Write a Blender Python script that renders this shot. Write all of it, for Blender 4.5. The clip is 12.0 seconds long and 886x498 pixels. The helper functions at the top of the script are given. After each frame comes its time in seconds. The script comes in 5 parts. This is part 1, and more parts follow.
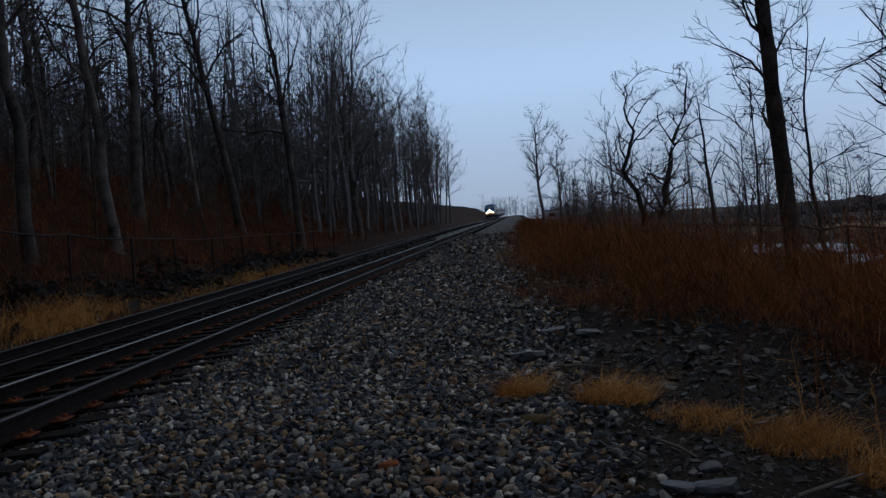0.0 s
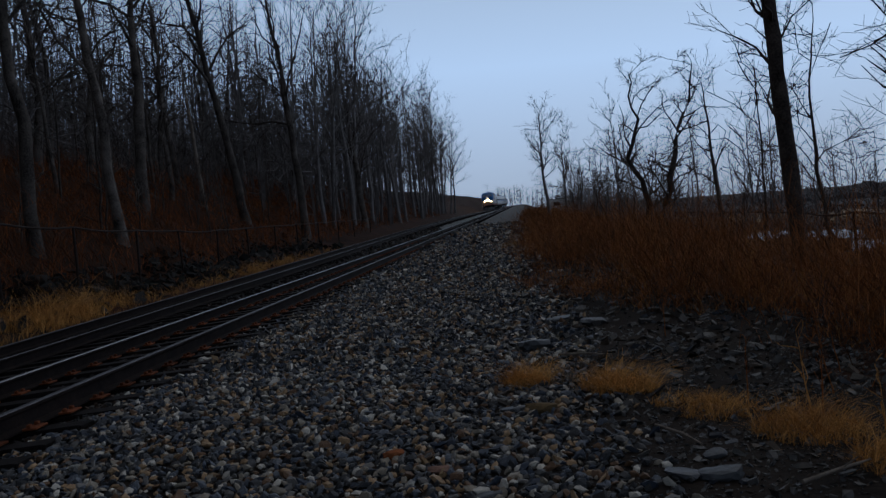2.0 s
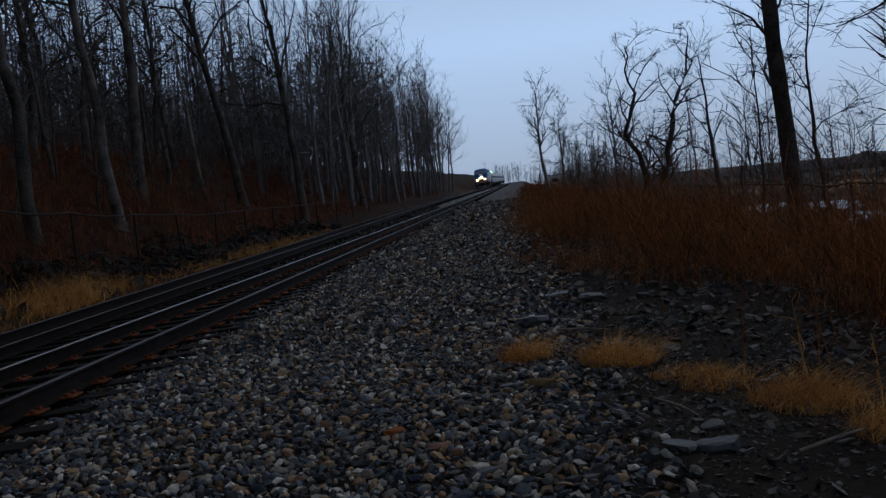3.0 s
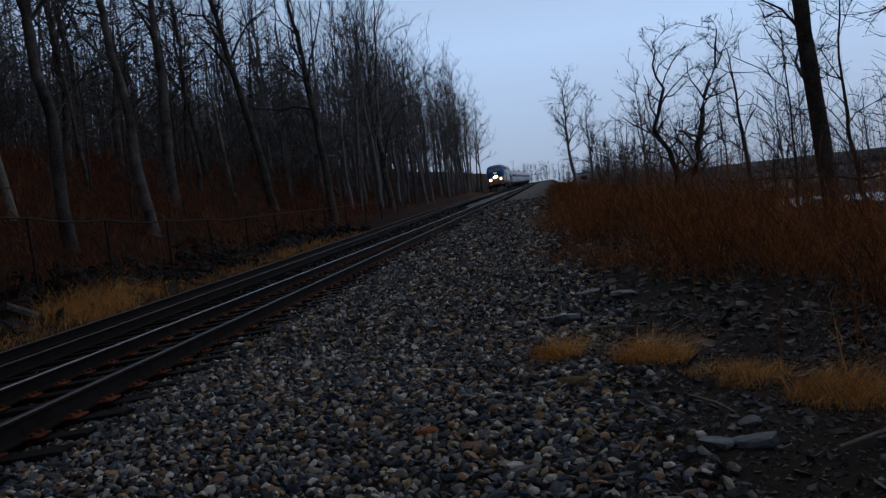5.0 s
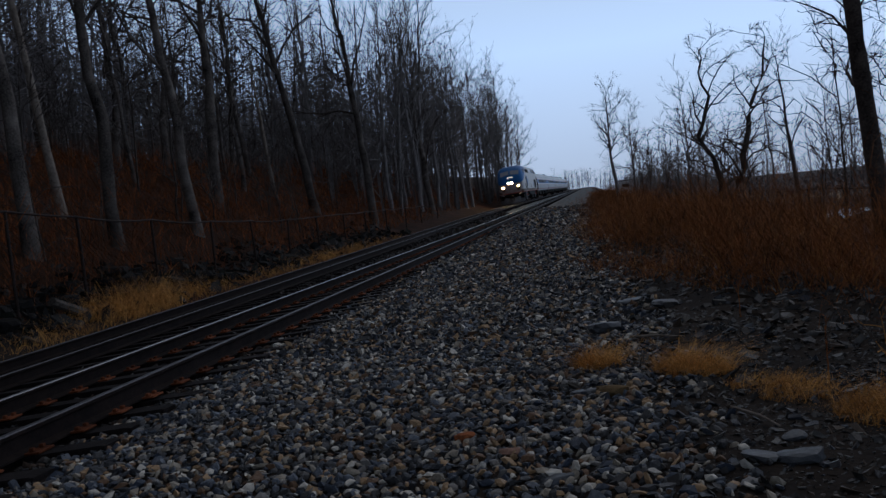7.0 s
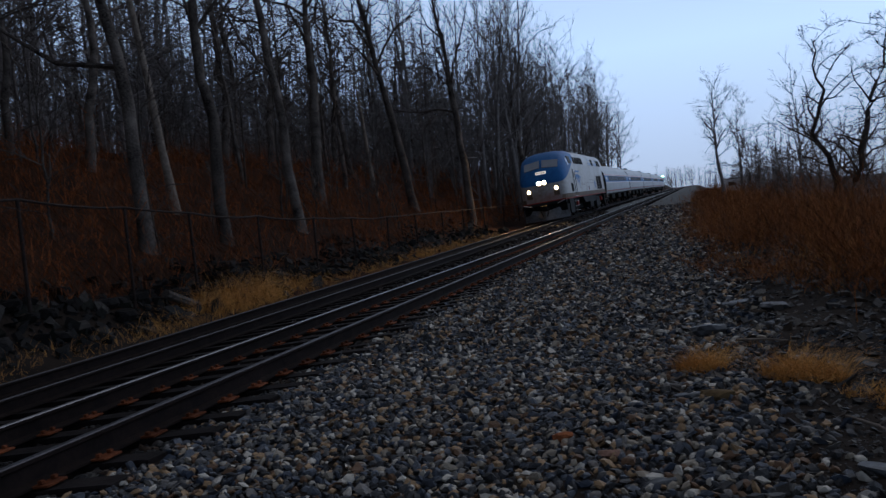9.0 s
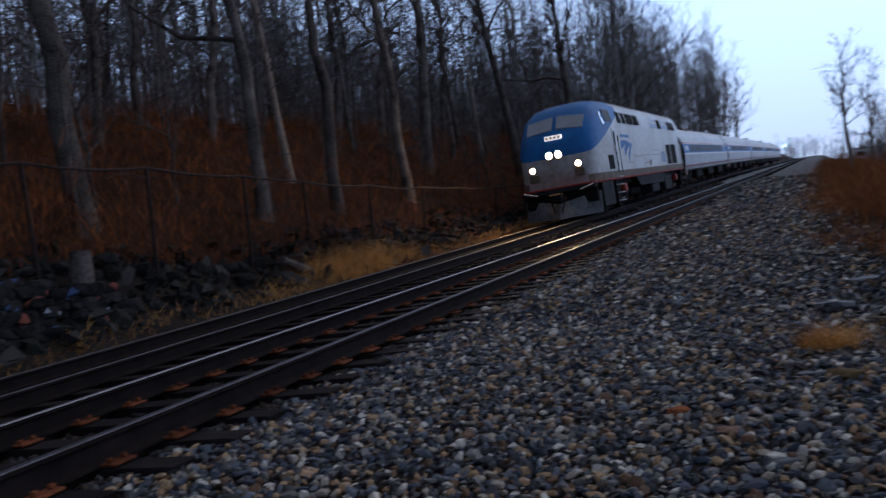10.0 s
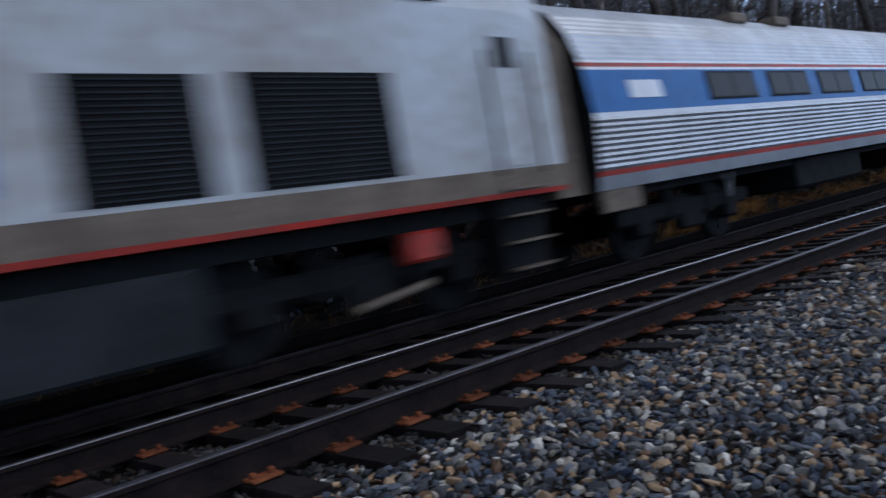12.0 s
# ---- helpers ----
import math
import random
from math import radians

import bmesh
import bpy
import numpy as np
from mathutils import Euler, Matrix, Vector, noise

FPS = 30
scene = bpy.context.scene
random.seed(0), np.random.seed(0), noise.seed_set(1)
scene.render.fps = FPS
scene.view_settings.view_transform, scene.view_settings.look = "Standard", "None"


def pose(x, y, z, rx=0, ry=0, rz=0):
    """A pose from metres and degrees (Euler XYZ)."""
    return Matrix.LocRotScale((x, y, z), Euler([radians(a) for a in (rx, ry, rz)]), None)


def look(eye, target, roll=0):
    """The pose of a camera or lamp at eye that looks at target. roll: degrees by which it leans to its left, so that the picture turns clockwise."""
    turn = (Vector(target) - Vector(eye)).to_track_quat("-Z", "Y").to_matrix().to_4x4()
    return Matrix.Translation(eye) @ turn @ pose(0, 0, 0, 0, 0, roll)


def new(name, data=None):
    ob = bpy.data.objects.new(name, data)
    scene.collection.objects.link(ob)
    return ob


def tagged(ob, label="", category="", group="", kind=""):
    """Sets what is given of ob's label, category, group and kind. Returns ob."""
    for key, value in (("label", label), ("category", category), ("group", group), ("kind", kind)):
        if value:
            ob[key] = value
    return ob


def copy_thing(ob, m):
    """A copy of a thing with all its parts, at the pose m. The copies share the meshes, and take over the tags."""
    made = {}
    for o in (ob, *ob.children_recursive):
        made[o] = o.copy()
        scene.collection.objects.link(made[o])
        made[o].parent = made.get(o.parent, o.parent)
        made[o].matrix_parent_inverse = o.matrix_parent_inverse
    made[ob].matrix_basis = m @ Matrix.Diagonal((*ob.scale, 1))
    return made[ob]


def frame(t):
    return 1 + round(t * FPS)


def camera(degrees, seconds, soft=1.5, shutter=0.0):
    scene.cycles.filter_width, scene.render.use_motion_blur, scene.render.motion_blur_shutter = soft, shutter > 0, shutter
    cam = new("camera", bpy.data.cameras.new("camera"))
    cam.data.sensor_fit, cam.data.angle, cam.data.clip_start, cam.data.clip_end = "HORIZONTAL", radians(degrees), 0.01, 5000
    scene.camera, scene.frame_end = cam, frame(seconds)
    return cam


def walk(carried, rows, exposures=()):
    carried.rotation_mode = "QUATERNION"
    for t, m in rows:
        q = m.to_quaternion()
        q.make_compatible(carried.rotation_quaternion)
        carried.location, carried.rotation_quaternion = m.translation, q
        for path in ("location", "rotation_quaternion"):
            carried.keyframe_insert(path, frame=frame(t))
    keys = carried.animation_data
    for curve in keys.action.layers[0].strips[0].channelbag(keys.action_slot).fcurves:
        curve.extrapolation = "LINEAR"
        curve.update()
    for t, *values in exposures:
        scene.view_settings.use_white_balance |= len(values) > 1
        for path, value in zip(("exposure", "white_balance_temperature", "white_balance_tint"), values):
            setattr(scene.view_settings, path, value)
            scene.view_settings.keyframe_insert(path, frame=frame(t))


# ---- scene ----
# ---- camera ----
cam = camera(57.3, 12.0, soft=1.4, shutter=0.55)
PATH = [
    (0.0, 0.019, 0.004, 0.959, 88.171, 3.653, 4.073),
    (0.5, 0.027, 0.008, 0.954, 88.118, 3.950, 4.280),
    (1.0, 0.023, 0.010, 0.954, 87.987, 3.830, 4.965),
    (1.5, 0.027, 0.009, 0.954, 87.899, 3.795, 4.662),
    (2.0, 0.029, 0.011, 0.953, 87.487, 4.144, 4.415),
    (2.5, 0.042, 0.004, 0.950, 86.367, 4.678, 4.449),
    (3.0, 0.046, 0.009, 0.950, 85.958, 5.258, 4.287),
    (5.0, 0.042, 0.010, 0.944, 86.189, 6.403, 6.293),
    (5.5, 0.043, 0.004, 0.949, 87.212, 5.707, 6.529),
    (6.0, 0.045, 0.010, 0.948, 87.169, 5.636, 6.897),
    (6.5, 0.038, 0.009, 0.944, 86.979, 5.622, 7.924),
    (8.5, 0.020, 0.010, 0.937, 86.840, 5.179, 13.865),
    (9.0, 0.017, 0.010, 0.936, 87.365, 5.242, 16.055),
    (9.5, 0.006, 0.007, 0.931, 87.328, 5.168, 18.492),
    (10.0, -0.028, 0.007, 0.925, 85.940, 4.935, 23.604),
    (10.5, -0.055, -0.004, 0.923, 85.631, 5.277, 28.936),
    (11.0, -0.081, -0.013, 0.919, 85.443, 5.679, 34.799),
    (11.5, -0.089, -0.036, 0.926, 85.213, 6.158, 41.031),
    (12.0, -0.089, -0.036, 0.927, 84.939, 6.398, 46.771),
]
EXPOSURES = [(0.0, -1.75, 6500, 10), (5.0, -1.68, 6500, 12), (8.5, -1.38, 6400, 13), (9.5, -1.26, 6250, 15), (10.5, -0.5, 5950, 20), (11.0, -0.36, 6050, 17), (12.0, -0.15, 6150, 14)]
walk(cam, [(t, pose(*m)) for t, *m in PATH], EXPOSURES)

# ---- light: a bluish overcast dusk sky ----
world = bpy.data.worlds.new("dusk_sky")
scene.world = world
world.use_nodes = True
wn, wl = world.node_tree.nodes, world.node_tree.links
wn.clear()
sky = wn.new("ShaderNodeTexSky")
sky.sky_type = "NISHITA"
sky.sun_disc = False
sky.sun_elevation, sky.sun_rotation = radians(45), radians(29)
sky.air_density, sky.dust_density, sky.ozone_density = 1.2, 5.0, 3.0
# the veil of cloud is brightest low over the horizon and dims overhead
where = wn.new("ShaderNodeTexCoord")
axes = wn.new("ShaderNodeSeparateXYZ")
wl.new(where.outputs["Generated"], axes.inputs[0])
cloud = wn.new("ShaderNodeValToRGB")
for _ in range(2):
    cloud.color_ramp.elements.new(0.5)
for e, (at, c) in zip(cloud.color_ramp.elements, ((0.0, (0.36, 0.455, 0.60)), (0.17, (0.45, 0.64, 0.93)), (0.42, (0.27, 0.34, 0.44)), (1.0, (0.135, 0.145, 0.165)))):
    e.position, e.color = at, (*c, 1)
wl.new(axes.outputs[2], cloud.inputs[0])
# and it fades towards the darker quarter behind
away = wn.new("ShaderNodeVectorMath")
away.operation, away.inputs[1].default_value = "DOT_PRODUCT", (0.42, 0.90, 0.0)
wl.new(where.outputs["Generated"], away.inputs[0])
fade = wn.new("ShaderNodeMapRange")
fade.inputs["From Min"].default_value, fade.inputs["From Max"].default_value = -0.6, 0.6
fade.inputs["To Min"].default_value, fade.inputs["To Max"].default_value = 0.34, 1.0
wl.new(away.outputs["Value"], fade.inputs["Value"])
gleam = wn.new("ShaderNodeMixRGB")
gleam.blend_type, gleam.inputs[0].default_value = "MULTIPLY", 1.0
wl.new(cloud.outputs[0], gleam.inputs[1])
wl.new(fade.outputs[0], gleam.inputs[2])
dim = wn.new("ShaderNodeMixRGB")
dim.blend_type, dim.inputs[0].default_value = "MULTIPLY", 1.0
dim.inputs[2].default_value = (0.10, 0.10, 0.10, 1)
wl.new(sky.outputs[0], dim.inputs[1])
veil = wn.new("ShaderNodeMixRGB")
veil.inputs[0].default_value = 0.97
wl.new(dim.outputs[0], veil.inputs[1])
wl.new(gleam.outputs[0], veil.inputs[2])
bg = wn.new("ShaderNodeBackground")
bg.inputs["Strength"].default_value = 3.2
wl.new(veil.outputs[0], bg.inputs["Color"])
wout = wn.new("ShaderNodeOutputWorld")
wl.new(bg.outputs[0], wout.inputs["Surface"])
sun = new("sun", bpy.data.lights.new("sun", "SUN"))
sun.data.energy, sun.data.angle, sun.data.color = 0.5, radians(40), (1.0, 0.97, 0.94)
sun.matrix_world = look((22, 40, 46), (0, 0, 0))


# ---- materials ----
def material(name, color, dark=None, rough=0.8, metal=0.0, scale=8.0, bump=0.0, spread=0.0, fine=6.0, coat=0.0, island=False, coords="Object"):
    """Two-scale mottled surface; spread varies the brightness from piece to piece."""
    m = bpy.data.materials.new(name)
    m.use_nodes = True
    n, l = m.node_tree.nodes, m.node_tree.links
    b = n["Principled BSDF"]
    dark = dark or tuple(c * 0.55 for c in color)
    tc = n.new("ShaderNodeTexCoord")
    big, small = n.new("ShaderNodeTexNoise"), n.new("ShaderNodeTexNoise")
    for node, s, d in ((big, scale, 3.0), (small, scale * fine, 4.0)):
        node.inputs["Scale"].default_value, node.inputs["Detail"].default_value = s, d
        l.new(tc.outputs[coords], node.inputs["Vector"])
    mix = n.new("ShaderNodeMath")
    mix.operation = "MULTIPLY_ADD"
    mix.inputs[1].default_value = 0.55
    l.new(big.outputs["Fac"], mix.inputs[0])
    half = n.new("ShaderNodeMath")
    half.operation, half.inputs[1].default_value = "MULTIPLY", 0.45
    l.new(small.outputs["Fac"], half.inputs[0])
    l.new(half.outputs[0], mix.inputs[2])
    ramp = n.new("ShaderNodeValToRGB")
    ramp.color_ramp.elements[0].position, ramp.color_ramp.elements[1].position = 0.34, 0.66
    ramp.color_ramp.elements[0].color, ramp.color_ramp.elements[1].color = (*dark, 1), (*color, 1)
    l.new(mix.outputs[0], ramp.inputs[0])
    out = ramp.outputs[0]
    if spread:
        if island:
            info = n.new("ShaderNodeNewGeometry").outputs["Random Per Island"]
        else:
            info = n.new("ShaderNodeObjectInfo").outputs["Random"]
        hsv = n.new("ShaderNodeHueSaturation")
        rng = n.new("ShaderNodeMapRange")
        rng.inputs["To Min"].default_value, rng.inputs["To Max"].default_value = 1 - spread, 1 + spread
        l.new(info, rng.inputs["Value"])
        l.new(rng.outputs[0], hsv.inputs["Value"])
        l.new(out, hsv.inputs["Color"])
        out = hsv.outputs[0]
    l.new(out, b.inputs["Base Color"])
    b.inputs["Roughness"].default_value, b.inputs["Metallic"].default_value = rough, metal
    b.inputs["Coat Weight"].default_value = coat
    b.inputs["Specular IOR Level"].default_value = 0.5 if rough < 0.5 else (0.22 if rough < 0.75 else 0.08)
    if bump:
        bp = n.new("ShaderNodeBump")
        bp.inputs["Strength"].default_value, bp.inputs["Distance"].default_value = bump, 0.02
        l.new(mix.outputs[0], bp.inputs["Height"])
        l.new(bp.outputs[0], b.inputs["Normal"])
    return m


def glowing(name, color, strength):
    m = bpy.data.materials.new(name)
    m.use_nodes = True
    b = m.node_tree.nodes["Principled BSDF"]
    b.inputs["Base Color"].default_value = (0.8, 0.8, 0.75, 1)
    b.inputs["Emission Color"].default_value, b.inputs["Emission Strength"].default_value = (*color, 1), strength
    return m


def stones_material(name, tones, rough=0.6):
    """A mix of stone colours, one for each loose piece."""
    m = material(name, (0.2, 0.2, 0.2), rough=rough, scale=30, bump=0.3)
    n, l = m.node_tree.nodes, m.node_tree.links
    b = n["Principled BSDF"]
    rnd = n.new("ShaderNodeNewGeometry").outputs["Random Per Island"]
    ramp = n.new("ShaderNodeValToRGB")
    ramp.color_ramp.interpolation = "CONSTANT"
    while len(ramp.color_ramp.elements) < len(tones):
        ramp.color_ramp.elements.new(0.5)
    for i, c in enumerate(tones):
        e = ramp.color_ramp.elements[i]
        e.position, e.color = i / len(tones), (*c, 1)
    l.new(rnd, ramp.inputs[0])
    old = b.inputs["Base Color"].links[0].from_socket
    mul = n.new("ShaderNodeMixRGB")
    mul.blend_type, mul.inputs[0].default_value = "MULTIPLY", 1.0
    gain = n.new("ShaderNodeMixRGB")
    gain.blend_type, gain.inputs[0].default_value = "MULTIPLY", 1.0
    gain.inputs[2].default_value = (6, 6, 6, 1)
    l.new(old, gain.inputs[1])
    l.new(gain.outputs[0], mul.inputs[1])
    l.new(ramp.outputs[0], mul.inputs[2])
    l.new(mul.outputs[0], b.inputs["Base Color"])
    return m


BALLAST_TONES = [(0.080, 0.076, 0.076), (0.175, 0.160, 0.148), (0.036, 0.037, 0.042), (0.34, 0.285, 0.22), (0.080, 0.088, 0.108),
                 (0.40, 0.25, 0.135), (0.050, 0.050, 0.053), (0.62, 0.56, 0.48), (0.150, 0.082, 0.046), (0.042, 0.052, 0.074), (0.135, 0.146, 0.168), (0.030, 0.029, 0.030)]
M_STONE = stones_material("ballast_stone", BALLAST_TONES)
M_BEDSTONE = stones_material("oily_track_stone", [(0.020, 0.017, 0.016), (0.034, 0.027, 0.024), (0.012, 0.011, 0.011), (0.052, 0.031, 0.020), (0.026, 0.025, 0.026), (0.075, 0.068, 0.062)], 0.7)
M_SLATE = stones_material("slate_rubble", [(0.042, 0.039, 0.039), (0.070, 0.064, 0.062), (0.024, 0.021, 0.020), (0.12, 0.11, 0.10), (0.05, 0.054, 0.064), (0.034, 0.027, 0.022), (0.07, 0.048, 0.034)], 0.55)
M_GROUND = material("ballast_soil", (0.036, 0.026, 0.020), (0.011, 0.008, 0.007), rough=0.95, scale=1.3, bump=0.6, fine=24)
M_GRAVEL = material("packed_gravel", (0.19, 0.185, 0.18), (0.045, 0.043, 0.042), rough=0.85, scale=5.0, bump=0.6, fine=5)
M_LITTER = material("leaf_litter", (0.060, 0.023, 0.011), (0.010, 0.005, 0.004), rough=0.95, scale=0.9, bump=0.7, fine=22)
M_MARSH = material("river_flat", (0.085, 0.070, 0.060), (0.035, 0.032, 0.032), rough=0.9, scale=0.05, fine=14)
M_RAIL = material("rusty_rail_steel", (0.022, 0.014, 0.012), (0.007, 0.005, 0.005), rough=0.8, metal=0.0, scale=6, bump=0.15)
M_RAILTOP = material("worn_rail_head", (0.33, 0.33, 0.35), (0.18, 0.18, 0.20), rough=0.34, metal=1.0, scale=5)
M_RAILDULL = material("dull_rail_head", (0.11, 0.11, 0.125), (0.06, 0.055, 0.06), rough=0.5, metal=0.8, scale=5)
M_TIE = material("creosoted_tie_wood", (0.024, 0.018, 0.017), (0.008, 0.006, 0.006), rough=0.75, scale=5, bump=0.5, spread=0.35)
M_PLATE = material("rusty_tie_plate", (0.22, 0.065, 0.025), (0.060, 0.022, 0.014), rough=0.85, scale=16, bump=0.3, spread=0.4)
M_BARK = material("grey_bark", (0.185, 0.155, 0.135), (0.010, 0.008, 0.008), rough=0.95, scale=1.7, bump=1.0, fine=14, spread=0.3)
M_DARKBARK = material("dead_furrowed_bark", (0.12, 0.095, 0.082), (0.018, 0.014, 0.013), rough=0.95, scale=3.0, bump=1.0, fine=8)
M_TWIG = material("twig_bark", (0.115, 0.095, 0.088), (0.055, 0.045, 0.042), rough=0.95, scale=2.0, spread=0.25)
# Haze over the farther trees is put into this paler bark and twig colour.
M_HAZED_WOOD = material("haze_paled_twigs", (0.265, 0.24, 0.232), (0.12, 0.108, 0.105), rough=0.95, scale=0.6, spread=0.25)
M_PALE = material("pale_bark", (0.34, 0.28, 0.23), (0.11, 0.085, 0.07), rough=0.9, scale=3, bump=0.6)
M_BRUSH = material("russet_brush", (0.55, 0.205, 0.066), (0.12, 0.040, 0.015), rough=0.9, scale=0.7, spread=0.45, island=True)
M_BRUSHDARK = material("brown_brush", (0.15, 0.062, 0.028), (0.05, 0.022, 0.012), rough=0.9, scale=0.7, spread=0.45, island=True)
M_BANKBRUSH = material("bank_bramble_leaf", (0.42, 0.125, 0.036), (0.11, 0.033, 0.012), rough=0.9, scale=0.7, spread=0.5, island=True)
M_STRAW = material("dead_grass_straw", (0.76, 0.39, 0.115), (0.44, 0.195, 0.060), rough=0.85, scale=1.5, spread=0.4, island=True)
M_FENCE = material("rusted_fence_steel", (0.060, 0.042, 0.036), (0.022, 0.017, 0.016), rough=0.75, metal=0.3, scale=9, bump=0.2)
M_ICE = material("grey_ice", (0.62, 0.66, 0.72), (0.36, 0.40, 0.46), rough=0.35, scale=0.5)
M_FIELD = material("pale_reed_field", (0.52, 0.35, 0.20), (0.20, 0.14, 0.09), rough=0.95, scale=0.06, fine=16)
M_FARWOOD = material("far_woodland", (0.17, 0.155, 0.155), (0.085, 0.078, 0.080), rough=1.0, scale=0.04, fine=22)
M_SILVER = material("dirty_silver_paint", (0.48, 0.49, 0.505), (0.27, 0.232, 0.185), rough=0.42, metal=0.0, scale=0.45, fine=12, coat=0.1)
M_GRIME = material("grimy_sill_paint", (0.200, 0.150, 0.108), (0.085, 0.062, 0.047), rough=0.7, scale=1.4, fine=10)
M_BLUE = material("blue_paint", (0.016, 0.150, 0.41), (0.012, 0.100, 0.28), rough=0.5, scale=0.8)
M_RED = material("red_stripe_paint", (0.52, 0.036, 0.024), (0.17, 0.040, 0.028), rough=0.5, scale=2)
M_WHITE = material("white_stripe_paint", (0.78, 0.78, 0.78), (0.6, 0.6, 0.6), rough=0.45, scale=2)
M_SKIRT = material("dark_grey_underframe", (0.032, 0.034, 0.038), (0.015, 0.016, 0.017), rough=0.75, scale=1.6, fine=9)
M_BLACK = material("sooty_black_steel", (0.016, 0.015, 0.015), (0.006, 0.006, 0.006), rough=0.8, scale=3)
M_STEEL = material("fluted_stainless_steel", (0.43, 0.44, 0.46), (0.28, 0.28, 0.285), rough=0.45, metal=0.75, scale=0.8)
M_GLASS = material("tinted_window_glass", (0.020, 0.021, 0.023), (0.012, 0.013, 0.014), rough=0.55, scale=0.6)
# Besides its gloss, this glass has the sky's reflection in its pale base colour.
M_SHIELD = material("sky_paled_glass", (0.30, 0.33, 0.37), (0.24, 0.265, 0.30), rough=0.05, scale=0.6, coat=1.0)
M_PLOW = material("grey_pilot_steel", (0.20, 0.20, 0.205), (0.085, 0.080, 0.078), rough=0.75, metal=0.0, scale=2)
M_LAMP = glowing("headlight_lens", (1.0, 0.62, 0.24), 1600.0)
M_DITCH = glowing("ditch_light_lens", (1.0, 0.62, 0.24), 450.0)
M_BOARD = glowing("number_board_lens", (1.0, 0.92, 0.8), 2.0)
M_GREEN = glowing("green_signal_lens", (0.25, 1.0, 0.55), 260.0)
M_CHALK = material("white_spray_paint", (0.46, 0.49, 0.54), (0.16, 0.17, 0.20), rough=0.8, scale=7)
M_SPRAYBLUE = material("blue_spray_paint", (0.08, 0.11, 0.22), (0.04, 0.055, 0.12), rough=0.8, scale=7)
M_SPRAYRED = material("red_spray_paint", (0.20, 0.060, 0.040), (0.10, 0.032, 0.024), rough=0.8, scale=7)
M_ROCK = material("bank_rock", (0.030, 0.027, 0.026), (0.008, 0.008, 0.008), rough=0.85, scale=4, bump=0.8, spread=0.5)
M_ORANGE = material("orange_brick_chunk", (0.40, 0.13, 0.05), (0.20, 0.065, 0.03), rough=0.9, scale=14, bump=0.4)


# ---- mesh helpers ----
def mesh_object(name, verts, faces, mat, parent=None, label="", smooth=False):
    me = bpy.data.meshes.new(name)
    me.from_pydata(np.asarray(verts).tolist(), [], [list(map(int, q)) for q in faces])
    for m in mat if isinstance(mat, (list, tuple)) else (mat,):
        me.materials.append(m)
    me.polygons.foreach_set("use_smooth", [smooth] * len(me.polygons))
    ob = new(name, me)
    if parent:
        ob.parent = parent
    if label:
        tagged(ob, label)
    return ob


def big_mesh(name, verts, faces, mat, smooth=False):
    """A mesh from numpy arrays: faces all with the same number of corners."""
    me = bpy.data.meshes.new(name)
    nf, k = faces.shape
    me.vertices.add(len(verts))
    me.vertices.foreach_set("co", np.ascontiguousarray(verts, dtype=np.float32).ravel())
    me.loops.add(nf * k)
    me.loops.foreach_set("vertex_index", np.ascontiguousarray(faces, dtype=np.int32).ravel())
    me.polygons.add(nf)
    me.polygons.foreach_set("loop_start", np.arange(0, nf * k, k, dtype=np.int32))
    me.update(calc_edges=True)
    me.validate()
    me.materials.append(mat)
    me.polygons.foreach_set("use_smooth", [smooth] * len(me.polygons))
    return me


def part(name, bm, mat, parent, label=""):
    me = bpy.data.meshes.new(name)
    bm.normal_update()
    bm.to_mesh(me)
    bm.free()
    for m in mat if isinstance(mat, (list, tuple)) else (mat,):
        me.materials.append(m)
    ob = new(name, me)
    ob.parent = parent
    if label:
        tagged(ob, label)
    return ob


def add_box(bm, x0, x1, y0, y1, z0, z1, bevel=0.0, index=0):
    r = bmesh.ops.create_cube(bm, size=1.0, matrix=Matrix.Translation(((x0 + x1) / 2, (y0 + y1) / 2, (z0 + z1) / 2)) @ Matrix.Diagonal((x1 - x0, y1 - y0, z1 - z0, 1)))
    vs = r["verts"]
    faces = {f for v in vs for f in v.link_faces}
    for f in faces:
        f.material_index = index
    if bevel:
        es = list({e for v in vs for e in v.link_edges})
        bmesh.ops.bevel(bm, geom=es, offset=bevel, segments=1, affect="EDGES")


def boxed(x0, x1, y0, y1, z0, z1, bevel=0.0):
    bm = bmesh.new()
    add_box(bm, x0, x1, y0, y1, z0, z1, bevel)
    return bm


def rod_mesh(bm, a, b, r, r2=None, sides=8):
    a, b = Vector(a), Vector(b)
    d = b - a
    m = Matrix.Translation((a + b) / 2) @ d.to_track_quat("Z", "Y").to_matrix().to_4x4()
    bmesh.ops.create_cone(bm, cap_ends=True, segments=sides, radius1=r, radius2=r if r2 is None else r2, depth=d.length, matrix=m)


